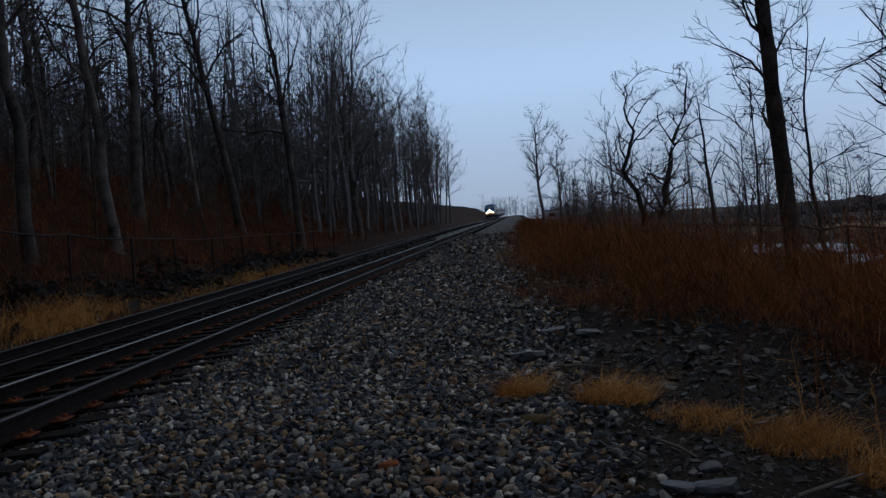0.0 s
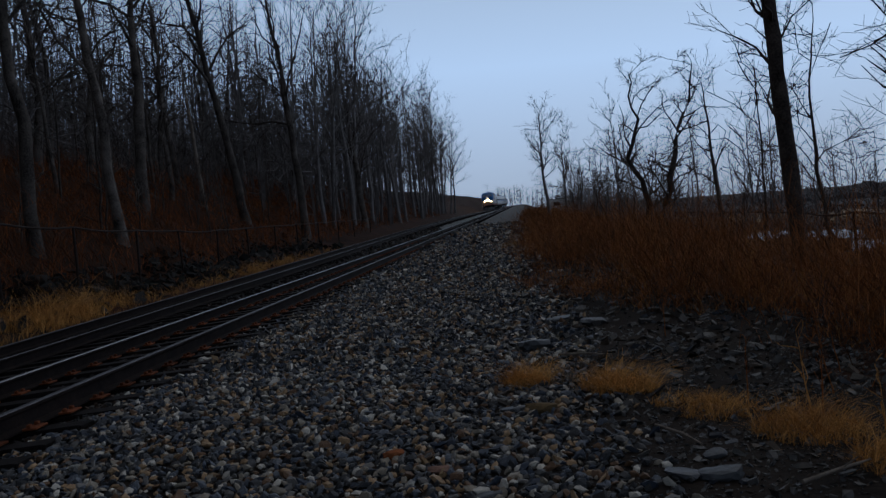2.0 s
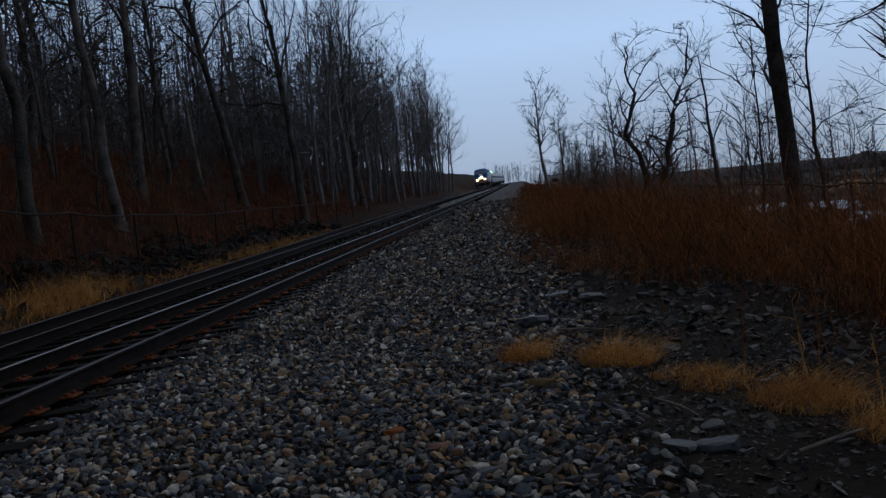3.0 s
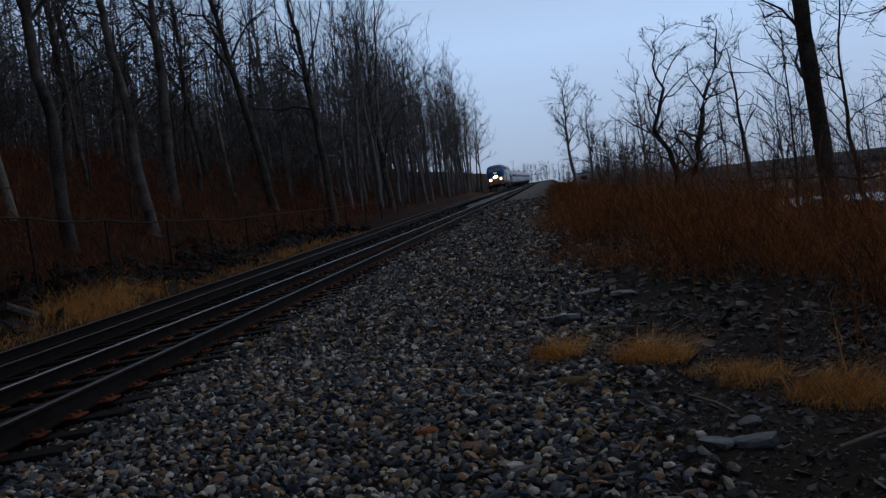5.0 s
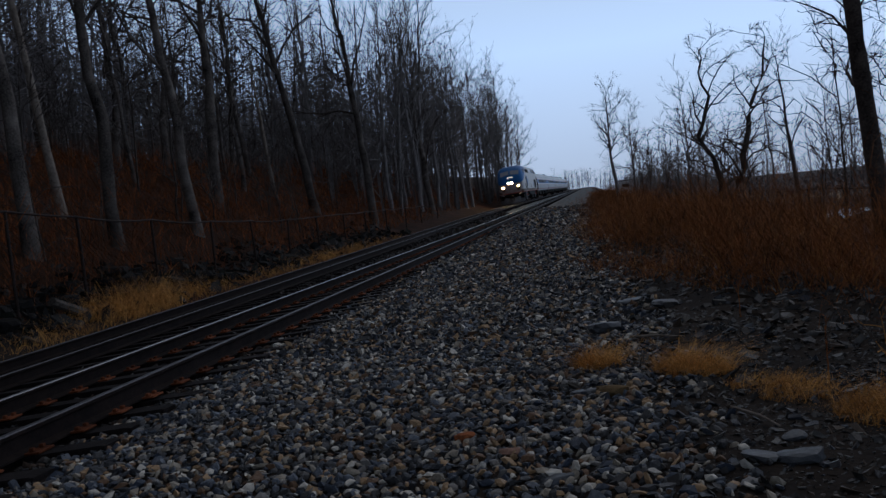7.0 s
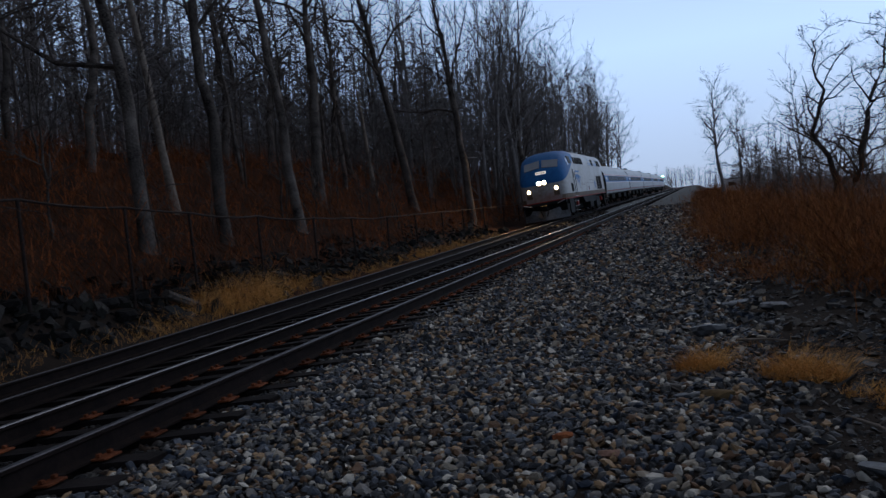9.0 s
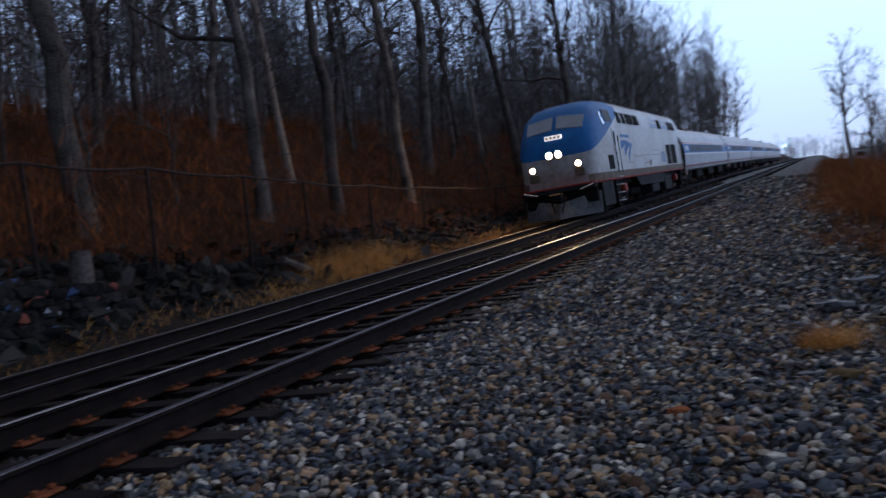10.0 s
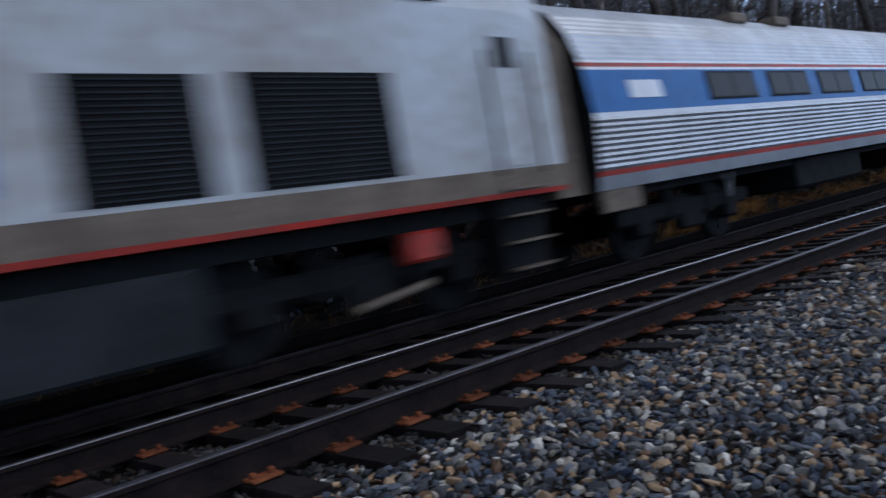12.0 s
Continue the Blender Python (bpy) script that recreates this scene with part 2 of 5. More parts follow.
def tubes(lines, sides):
    """Skins polylines (points, radii) as tapering tubes; returns vertices and quads."""
    V, F, n = [], [], 0
    ang = np.arange(sides) * 2 * np.pi / sides
    ca, sa = np.cos(ang), np.sin(ang)
    for pts, rad in lines:
        pts, rad = np.asarray(pts), np.asarray(rad)
        d = np.gradient(pts, axis=0)
        d /= np.linalg.norm(d, axis=1)[:, None] + 1e-9
        ref = np.where(np.abs(d[:, 2:3]) > 0.9, np.array([[1.0, 0, 0]]), np.array([[0, 0, 1.0]]))
        u = np.cross(d, ref)
        u /= np.linalg.norm(u, axis=1)[:, None] + 1e-9
        w = np.cross(d, u)
        ring = pts[:, None, :] + rad[:, None, None] * (u[:, None, :] * ca[None, :, None] + w[:, None, :] * sa[None, :, None])
        k = len(pts)
        V.append(ring.reshape(-1, 3))
        i, j = np.meshgrid(np.arange(k - 1), np.arange(sides), indexing="ij")
        a = n + i * sides + j
        b = n + i * sides + (j + 1) % sides
        F.append(np.stack([a, b, b + sides, a + sides], -1).reshape(-1, 4))
        n += k * sides
    return np.concatenate(V), np.concatenate(F)


# ---- the lie of the land ----
# Tracks and ground are laid out square to each other; the canted roadbed as a whole then dips towards the bank.
LEAN = Matrix.Translation((0, 0, 0.95)) @ Matrix.Rotation(radians(-5.0), 4, "Y") @ Matrix.Translation((0, 0, -0.95))
DIP = math.tan(radians(5.0))
FOLLOWS_SLOPE = []


def lean_land():
    """Dips everything with the roadbed; trees and saplings keep upright unless they lean with the slope."""
    for ob in list(scene.objects):
        if ob.parent or ob.type in ("CAMERA", "LIGHT"):
            continue
        if ob.name.split(".")[0] in ("bare_tree", "sapling", "trailer") and ob not in FOLLOWS_SLOPE:
            ob.location = LEAN @ ob.location
        else:
            ob.matrix_basis = LEAN @ ob.matrix_basis


def ramp_up(y, start, soft):
    y = np.asarray(y, dtype=float)
    return soft * np.log1p(np.exp(np.clip((y - start) / soft, -40, 60)))


def grade_z(y):
    """Rise of the tracks ahead."""
    return 0.0066 * ramp_up(y, 40, 9)


def bend(y):
    """Sideways swing of both tracks, which curve gently to the right ahead."""
    return 0.026 * ramp_up(y, 45, 8)


def settle(u, y):
    """The far track climbs a little higher than the near one, its bed with it."""
    u, y = np.asarray(u, dtype=float), np.asarray(y, dtype=float)
    rise = np.interp(y, [4, 10, 20, 40, 60, 85, 120, 170, 230], [0.0, 0.025, 0.11, 0.27, 0.40, 0.47, 0.46, 0.36, 0.20])
    return rise * np.interp(u, [-12.5, -9.6, -6.7, -6.1], [0.0, 1.0, 1.0, 0.0])


GX = [-4000, -400, -90, -45, -24, -20, -13, -11.4, -10.4, -9.5, -9.0, -6.9, -6.35, -5.9, -3.6, -3.0, -1.4, 0.6, 2.5, 5.0, 8.0, 12.0, 20.0, 40.0, 100, 300, 1000, 4000]
GZ = [357, 42, 14.0, 9.6, 7.0, 5.6, 1.7, 0.62, 0.12, -0.22, -0.30, -0.29, -0.34, -0.27, -0.23, -0.25, -0.42, -0.50, -0.62, -1.05, -1.60, -2.75, -4.9, -7.6, -13.3, -31.5, -93, -355]


def wave(x, y):
    return (np.sin(x * 1.7 + 0.6 * np.sin(y * 0.9)) * np.sin(y * 1.3 + 0.8 * np.sin(x * 0.7)) + 0.5 * np.sin(x * 3.9 + y * 2.3) * np.sin(y * 4.1 - x * 1.1))


def ground_z(x, y):
    x, y = np.asarray(x, dtype=float), np.asarray(y, dtype=float)
    u = x - bend(np.clip(y, -100, 400))
    z = np.interp(u, GX, GZ)
    near = np.clip((6 - u) / 5.2, 0, 1)
    z = z + grade_z(np.clip(y, -60, 400)) * near
    amp = np.interp(u, [-60, -20, -12, -9.3, -8.9, -3.2, -2, 1, 4, 12, 30], [0.5, 0.35, 0.14, 0.05, 0.0, 0.0, 0.015, 0.03, 0.08, 0.15, 0.0])
    z = z + settle(u, y)
    # steep stony foot of the bank
    z = z + np.interp(u, [-16, -13, -11.1, -10.6], [0, 0.45, 0.95, 0]) * np.interp(y, [-30, 2, 6.5, 10, 15], [1, 1, 0.95, 0.4, 0])
    return z + amp * wave(x * 0.55, y * 0.55)


def build_ground():
    xs = np.concatenate([[-3000, -1500, -700, -400, -250, -150, -100, -75, -60, -50, -43, -37, -32, -28], np.arange(-25, -12, 0.8), np.arange(-12, -9, 0.3), np.arange(-9, -3, 0.35),
                         np.arange(-3, 4, 0.2), np.arange(4, 14, 0.7), [15, 17, 20, 24, 30, 37, 45, 60, 80, 110, 150, 220, 350, 700, 1500, 3000]])
    ys = np.concatenate([[-3000, -1000, -300, -120, -60, -35, -22, -15, -10, -7], np.arange(-5, 20, 0.3), np.arange(20, 50, 0.9), np.arange(50, 120, 3), np.arange(120, 320, 10), [340, 380, 450, 600, 900, 1500, 3000]])
    X, Y = np.meshgrid(xs, ys, indexing="ij")
    Z = ground_z(X, Y)
    nx, ny = len(xs), len(ys)
    v = np.stack([X, Y, Z], -1).reshape(-1, 3)
    i, j = np.meshgrid(np.arange(nx - 1), np.arange(ny - 1), indexing="ij")
    a = (i * ny + j).ravel()
    f = np.stack([a, a + ny, a + ny + 1, a + 1], -1)
    me = big_mesh("ground", v, f, M_GROUND, smooth=True)
    me.materials.append(M_LITTER)
    me.materials.append(M_MARSH)
    me.materials.append(M_GRAVEL)
    c = v[f].mean(1)
    u = c[:, 0] - bend(np.clip(c[:, 1], -100, 400))
    idx = np.where(u < np.interp(c[:, 1], [13, 17], [-11.6, -9.3]), 1, np.where(u > 16, 2, np.where(u > np.interp(c[:, 1], [20, 45], [2.6, 1.0]) + 0.5 * np.sin(c[:, 1] * 0.8), 1, 0)))
    idx = np.where((c[:, 1] > 55) & (u > -9.2) & (u < 0.8 + 0.4 * np.sin(c[:, 1] * 0.3)), 3, idx)
    me.polygons.foreach_set("material_index", idx.astype(np.int32))
    return tagged(new("ground", me), "dark stony ground rising to a leaf-strewn wooded bank", "ground", kind="structure")


ground = build_ground()


# ---- tracks ----
NEAR_U, FAR_U, FAR_Z = -4.7675, -7.967, -0.04


def track_point(u, y, z=0.0):
    return (u + float(bend(y)), y, z + float(grade_z(y)) + float(settle(u, y)))


RAIL_PROFILE = [(-0.070, -0.180), (0.070, -0.180), (0.070, -0.165), (0.012, -0.140), (0.010, -0.045), (0.036, -0.034), (0.037, -0.008), (0.028, 0.0),
                (-0.028, 0.0), (-0.037, -0.008), (-0.036, -0.034), (-0.010, -0.045), (-0.012, -0.140), (-0.070, -0.165)]


def rail(u, z, head, parent, label):
    ys = np.concatenate([np.arange(-40, 60, 1.5), np.arange(60, 160, 5), np.arange(160, 341, 15)])
    k = len(RAIL_PROFILE)
    verts = [(u + float(bend(y)) + px, y, z + float(grade_z(y)) + float(settle(u, y)) + pz) for y in ys for px, pz in RAIL_PROFILE]
    faces = [(i * k + j, (i + 1) * k + j, (i + 1) * k + (j + 1) % k, i * k + (j + 1) % k) for i in range(len(ys) - 1) for j in range(k)]
    ob = mesh_object("rail", verts, faces, [M_RAIL, head], parent, label)
    for n, f in enumerate(ob.data.polygons):
        f.material_index = 1 if n % k in (6, 7, 8) else 0
    return ob


def tie_mesh():
    bm = bmesh.new()
    add_box(bm, -1.30, 1.30, -0.115, 0.115, -0.18, 0, 0.012)
    rng = random.Random(3)
    for v in bm.verts:
        v.co += Vector((rng.uniform(-0.02, 0.02), rng.uniform(-0.008, 0.008), rng.uniform(-0.006, 0.004)))
    me = bpy.data.meshes.new("tie")
    bm.to_mesh(me)
    bm.free()
    me.materials.append(M_TIE)
    return me


def plate_mesh():
    bm = bmesh.new()
    add_box(bm, -0.18, 0.18, -0.09, 0.09, 0, 0.018, 0.004)
    for sx in (-0.11, 0.11):
        for sy in (-0.055, 0.055):
            add_box(bm, sx - 0.018, sx + 0.018, sy - 0.016, sy + 0.016, 0.018, 0.045, 0.004)
    me = bpy.data.meshes.new("tie_plate")
    bm.to_mesh(me)
    bm.free()
    me.materials.append(M_PLATE)
    return me


TIE_STEP = 0.52


def build_track(name, u, z, heads, label, plates):
    root = tagged(new(name), label, "railway track", kind="structure")
    for side, head in zip((0.7175, -0.7175), heads):
        rail(u + side, z, head, root, "steel rail with a worn head")
    tie, plate = tie_mesh(), plate_mesh()
    rng = random.Random(int(-u * 10))
    y = -10.0
    far = []
    while y < 300:
        sh, yaw, dz = rng.uniform(-0.07, 0.07), rng.uniform(-1.2, 1.2), rng.uniform(-0.012, 0.006)
        if y < 48:
            ob = new("tie", tie)
            ob.parent = root
            x, yy, zz = track_point(u + sh, y, z - 0.182 + dz)
            ob.matrix_basis = pose(x, yy, zz, 0, 0, yaw)
            if plates:
                for side in (0.7175, -0.7175):
                    pl = new("tie_plate", plate)
                    pl.parent = root
                    x, yy, zz = track_point(u + side, y, z - 0.181)
                    pl.matrix_basis = pose(x, yy, zz + 0.002, 0, 0, yaw)
        else:
            far.append(track_point(u + sh, y, z - 0.182))
        y += TIE_STEP
    far = np.array(far)
    base = np.array([v.co for v in tie.vertices])
    polys = [p.vertices[:] for p in tie.polygons]
    verts = (far[:, None] + base[None]).reshape(-1, 3)
    faces = [tuple(i + n * len(base) for i in p) for n in range(len(far)) for p in polys]
    ob = mesh_object("far_ties", verts, faces, M_TIE, root)
    tagged(ob, kind="stuff")
    return root


build_track("track_near", NEAR_U, 0.0, (M_RAILDULL, M_RAILTOP), "rusty jointed railway track on dark wooden ties", True)
build_track("track_far", FAR_U, FAR_Z, (M_RAILDULL, M_RAILDULL), "railway track on wooden ties beside the bank", False)


# ---- ballast and rubble ----
def rock_base(kind):
    bm = bmesh.new()
    if kind == "ico":
        bmesh.ops.create_icosphere(bm, subdivisions=1, radius=0.5)
    else:
        bmesh.ops.create_cube(bm, size=0.8)
    bmesh.ops.triangulate(bm, faces=bm.faces[:])
    bm.verts.ensure_lookup_table()
    v = np.array([q.co[:] for q in bm.verts])
    f = np.array([[q.index for q in p.verts] for p in bm.faces])
    bm.free()
    return v, f


def rocks(centres, sizes, rng, kind="ico", flat=0.6, tilt=0.5):
    """Angular stones, each squashed, skewed and turned at random."""
    base, tri = rock_base(kind)
    n, k = len(centres), len(base)
    scale = rng.uniform(0.65, 1.25, (n, 3)) * sizes[:, None]
    scale[:, 2] *= flat
    # cut flat faces across each stone in directions of its own
    spin = rng.normal(0, 1, (n, 3, 3))
    spin /= np.linalg.norm(spin, axis=2)[:, :, None]
    v = np.repeat(base[None], n, 0) * (1 + rng.uniform(-0.15, 0.15, (n, k, 1)))
    for i in range(3):
        d = np.einsum("nkj,nj->nk", v, spin[:, i])
        cut = rng.uniform(0.17, 0.34, (n, 1))
        v = v - (np.maximum(d - cut, 0) + np.minimum(d + cut, 0))[:, :, None] * spin[:, None, i]
    v = v * 1.35 * scale[:, None, :]
    a, b, c = rng.uniform(0, 2 * np.pi, n), rng.normal(0, tilt, n), rng.normal(0, tilt, n)
    rz = np.stack([np.stack([np.cos(a), -np.sin(a), 0 * a], -1), np.stack([np.sin(a), np.cos(a), 0 * a], -1), np.stack([0 * a, 0 * a, 1 + 0 * a], -1)], 1)
    rx = np.stack([np.stack([1 + 0 * b, 0 * b, 0 * b], -1), np.stack([0 * b, np.cos(b), -np.sin(b)], -1), np.stack([0 * b, np.sin(b), np.cos(b)], -1)], 1)
    ry = np.stack([np.stack([np.cos(c), 0 * c, np.sin(c)], -1), np.stack([0 * c, 1 + 0 * c, 0 * c], -1), np.stack([-np.sin(c), 0 * c, np.cos(c)], -1)], 1)
    v = np.einsum("nij,nkj->nki", rz @ rx @ ry, v) + centres[:, None, :]
    f = tri[None] + (np.arange(n) * k)[:, None, None]
    return v.reshape(-1, 3), f.reshape(-1, 3)


def scatter(rng, u0, u1, y0, y1, step):
    us, ys = np.arange(u0, u1, step), np.arange(y0, y1, step)
    U, Y = np.meshgrid(us, ys, indexing="ij")
    U = U.ravel() + rng.uniform(-0.5, 0.5, U.size) * step
    Y = Y.ravel() + rng.uniform(-0.5, 0.5, Y.size) * step
    return U, Y


def clear_of_ties(u, y, centre):
    off = np.abs((y + 10.0 + TIE_STEP / 2) % TIE_STEP - TIE_STEP / 2)
    on_tie = (off < 0.13) & (np.abs(u - centre) < 1.33)
    on_rail = (np.abs(np.abs(u - centre) - 0.7175) < 0.10)
    return ~(on_tie | on_rail)


def build_ballast():
    rng = np.random.default_rng(5)
    V, F, VB, FB = [], [], [], []
    for u0, u1, y0, y1, step, size, kind in ((-6.9, 0.7, -9.0, 1.0, 0.085, 0.10, "cube"), (-6.9, 0.7, 1.0, 8.0, 0.046, 0.063, "ico"), (-6.9, 0.8, 8.0, 17.0, 0.058, 0.075, "cube"), (-6.9, 1.0, 17.0, 34.0, 0.095, 0.11, "cube"),
                                             (-6.9, 1.0, 34.0, 70.0, 0.19, 0.20, "cube")):
        u, y = scatter(rng, u0, u1, y0, y1, step)
        ok = clear_of_ties(u, y, NEAR_U) & (rng.uniform(0, 1, len(u)) < np.clip((0.7 - u) / 1.0 + 0.25, 0.12, 1)) & ((u > -6.2) | (u < -6.3) | (y < 30))
        u, y = u[ok], y[ok]
        x = u + bend(y)
        s = size * rng.uniform(0.55, 1.25, len(u))
        z = ground_z(x, y) + s * rng.uniform(-0.05, 0.28, len(u))
        bedded = u < -3.72 + 0.12 * np.sin(y * 3.1)
        for keep, store in ((~bedded, (V, F)), (bedded, (VB, FB))):
            v, f = rocks(np.stack([x, y, z], -1)[keep], s[keep], rng, kind)
            store[1].append(f + sum(len(q) for q in store[0]))
            store[0].append(v)
    tagged(new("track_bed_stones", big_mesh("track_bed_stones", np.concatenate(VB), np.concatenate(FB), M_BEDSTONE)), "oily dark stones packed between the ties", "ballast", kind="stuff")
    bed = new("ballast", big_mesh("ballast", np.concatenate(V), np.concatenate(F), M_STONE))
    tagged(bed, "bed of dark grey crushed stone ballast", "ballast", kind="stuff")
    # loose stones that lie on top, nearest the walker's side
    shapes = []
    for i in range(8):
        v, f = rocks(np.zeros((1, 3)), np.array([1.0]), rng, "ico")
        me = big_mesh("stone", v, f, material("loose_stone", BALLAST_TONES[i + 1], rough=0.6, scale=9, bump=0.3, spread=0.35))
        shapes.append(me)
    for i in range(280):
        y = 2.4 + 5.5 * rng.uniform() ** 1.4
        u = rng.uniform(-3.3, 0.3)
        s = rng.uniform(0.04, 0.075)
        ob = new("stone", shapes[i % 8])
        ob.parent = bed
        x = u + float(bend(y))
        ob.matrix_basis = pose(x, y, float(ground_z(x, y)) + s * 0.35, rng.uniform(-25, 25), rng.uniform(-25, 25), rng.uniform(0, 360)) @ Matrix.Scale(s, 4)
    return bed


build_ballast()


def build_rubble():
    rng = np.random.default_rng(8)
    V, F, n = [], [], 0
    for u0, u1, y0, y1, step, lo, hi in ((0.0, 3.6, -9.0, 1.8, 0.11, 0.02, 0.09), (0.2, 3.2, 2.0, 7.0, 0.032, 0.006, 0.026), (0.0, 3.6, 1.8, 9.0, 0.050, 0.012, 0.062), (-0.2, 2.6, 5.5, 16.0, 0.085, 0.022, 0.11), (0.2, 2.2, 16.0, 40.0, 0.20, 0.06, 0.18)):
        u, y = scatter(rng, u0, u1, y0, y1, step)
        ok = rng.uniform(0, 1, len(u)) < 0.5 + 0.25 * wave(u * 2.1, y * 1.7)
        u, y = u[ok], y[ok]
        x = u + bend(y)
        s = lo + (hi - lo) * rng.uniform(0, 1, len(u)) ** 3
        z = ground_z(x, y) + s * 0.08
        v, f = rocks(np.stack([x, y, z], -1), s * 1.3, rng, "cube", flat=0.5, tilt=0.35)
        V.append(v)
        F.append(f + n)
        n += len(v)
    ob = new("rubble", big_mesh("rubble", np.concatenate(V), np.concatenate(F), M_SLATE))
    return tagged(ob, "dark flat slate rubble strewn beside the ballast", "rubble", kind="stuff")


build_rubble()


def rock_thing(name, x, y, size, mat, label, category, seed, flat=0.5, sink=0.1, yaw=0.0, group=""):
    bm = bmesh.new()
    bmesh.ops.create_icosphere(bm, subdivisions=2, radius=0.5)
    rng = random.Random(seed)
    off = Vector((rng.uniform(0, 50), rng.uniform(0, 50), 0))
    for v in bm.verts:
        v.co *= 1 + 0.5 * noise.noise(v.co * 2.2 + off)
        c = v.co
        c.x = max(-0.43, min(0.43, c.x))
        c.z = max(-0.36, min(0.36, c.z))
        v.co = Vector((c.x * size[0], c.y * size[1], c.z * size[2]))
    me = bpy.data.meshes.new(name)
    bm.to_mesh(me)
    bm.free()
    me.materials.append(mat)
    ob = new(name, me)
    ob.matrix_basis = pose(x, y, float(ground_z(x, y)) + size[2] * (0.36 - sink), rng.uniform(-8, 8), rng.uniform(-8, 8), yaw)
    return tagged(ob, label, category, group)


SLATE_SLAB = material("slate_slab", (0.115, 0.118, 0.125), (0.05, 0.05, 0.055), rough=0.5, scale=6, bump=0.4)
for i, (x, y, sx, sy, sz, yaw) in enumerate(((0.82, 9.3, 0.36, 0.24, 0.10, 20), (0.44, 9.9, 0.36, 0.24, 0.08, -15), (0.10, 8.0, 0.36, 0.26, 0.16, 30), (0.92, 4.35, 0.15, 0.10, 0.06, 10), (0.70, 4.05, 0.22, 0.15, 0.06, -20),
                                             (0.86, 4.0, 0.24, 0.13, 0.08, -35), (-0.12, 5.7, 0.26, 0.13, 0.05, 12), (0.35, 3.35, 0.19, 0.13, 0.05, 40), (-0.30, 4.0, 0.22, 0.09, 0.04, 8), (0.62, 3.2, 0.2, 0.15, 0.05, 60))):
    rock_thing("slate_slab", x, y, (sx, sy, sz), SLATE_SLAB, "flat grey slate slab lying on the rubble", "stone", 20 + i, group="slate slabs", yaw=yaw)
rock_thing("ochre_stone", 0.06, 5.62, (0.26, 0.14, 0.10), material("ochre_stone", (0.17, 0.11, 0.055), rough=0.85, scale=9, bump=0.4), "ochre-brown stone half sunk in the rubble", "stone", 41)
rock_thing("brick_fragment", -0.86, 4.78, (0.15, 0.08, 0.07), M_ORANGE, "broken orange brick fragment on the ballast", "brick", 42, sink=-0.1, yaw=15)
rock_thing("pink_stone", -0.56, 4.42, (0.14, 0.09, 0.06), material("pink_stone", (0.34, 0.19, 0.14), rough=0.8, scale=12, bump=0.3), "pale pinkish stone on the ballast", "stone", 43, sink=-0.1, yaw=-12)
rock_thing("big_dark_rock", 1.62, 3.35, (0.36, 0.26, 0.22), M_ROCK, "dark angular rock among dead grass", "stone", 44)


# ---- grass and brush ----
def blades(roots, heights, widths, lean, rng, segs=3):
    """Thin curved blades or stems that bend over towards their tips."""
    n = len(roots)
    a = rng.uniform(0, 2 * np.pi, n)
    d = np.stack([np.cos(a), np.sin(a), 0 * a], -1)
    side = np.stack([-np.sin(a + 0.9), np.cos(a + 0.9), 0 * a], -1)
    bendy = rng.uniform(0.2, 1.0, n) * lean
    t = np.linspace(0, 1, segs + 1)
    c = roots[:, None] + d[:, None] * (bendy * heights)[:, None, None] * (t ** 1.8)[None, :, None] + np.array([0, 0, 1.0]) * heights[:, None, None] * (t - 0.25 * t ** 2 * bendy[:, None])[:, :, None]
    w = widths[:, None, None] * (1 - 0.85 * t)[None, :, None] * side[:, None]
    v = np.stack([c - w, c + w], 2).reshape(-1, 3)
    k = 2 * (segs + 1)
    b = (np.arange(n) * k)[:, None] + (np.arange(segs) * 2)[None]
    f = np.stack([b, b + 1, b + 3, b + 2], -1).reshape(-1, 4)
    return v, f, c


def stuff(name, verts, faces, mat, label, category):
    return tagged(new(name, big_mesh(name, verts, faces, mat)), label, category, kind="stuff")


def tuft(x, y, rx, ry, h, count, seed, label):
    rng = np.random.default_rng(seed)
    a, r = rng.uniform(0, 2 * np.pi, count), np.sqrt(rng.uniform(0, 1, count))
    px, py = x + rx * r * np.cos(a), y + ry * r * np.sin(a)
    roots = np.stack([px, py, ground_z(px, py) - 0.01], -1)
    v, f, _ = blades(roots, h * (1.25 - 0.55 * r) * rng.uniform(0.25, 1.15, count), rng.uniform(0.0012, 0.0032, count), 1.9, rng, 4)
    ob = new("grass_tuft", big_mesh("grass_tuft", v, f, M_STRAW))
    return tagged(ob, label, "grass", "dead grass tufts")


for i, (x, y, rx, ry, h, c) in enumerate(((-0.02, 6.45, 0.20, 0.16, 0.27, 900), (0.66, 6.1, 0.30, 0.22, 0.28, 1300), (1.18, 5.35, 0.26, 0.25, 0.16, 700), (1.55, 4.75, 0.32, 0.35, 0.24, 1200), (1.75, 4.0, 0.24, 0.35, 0.22, 900),
                                          (1.05, 5.6, 0.25, 0.15, 0.13, 400), (0.20, 30.0, 0.7, 2.2, 0.35, 500))):
    tuft(x, y, rx, ry, h, c, 60 + i, "tuft of dry straw-coloured grass in the rubble")


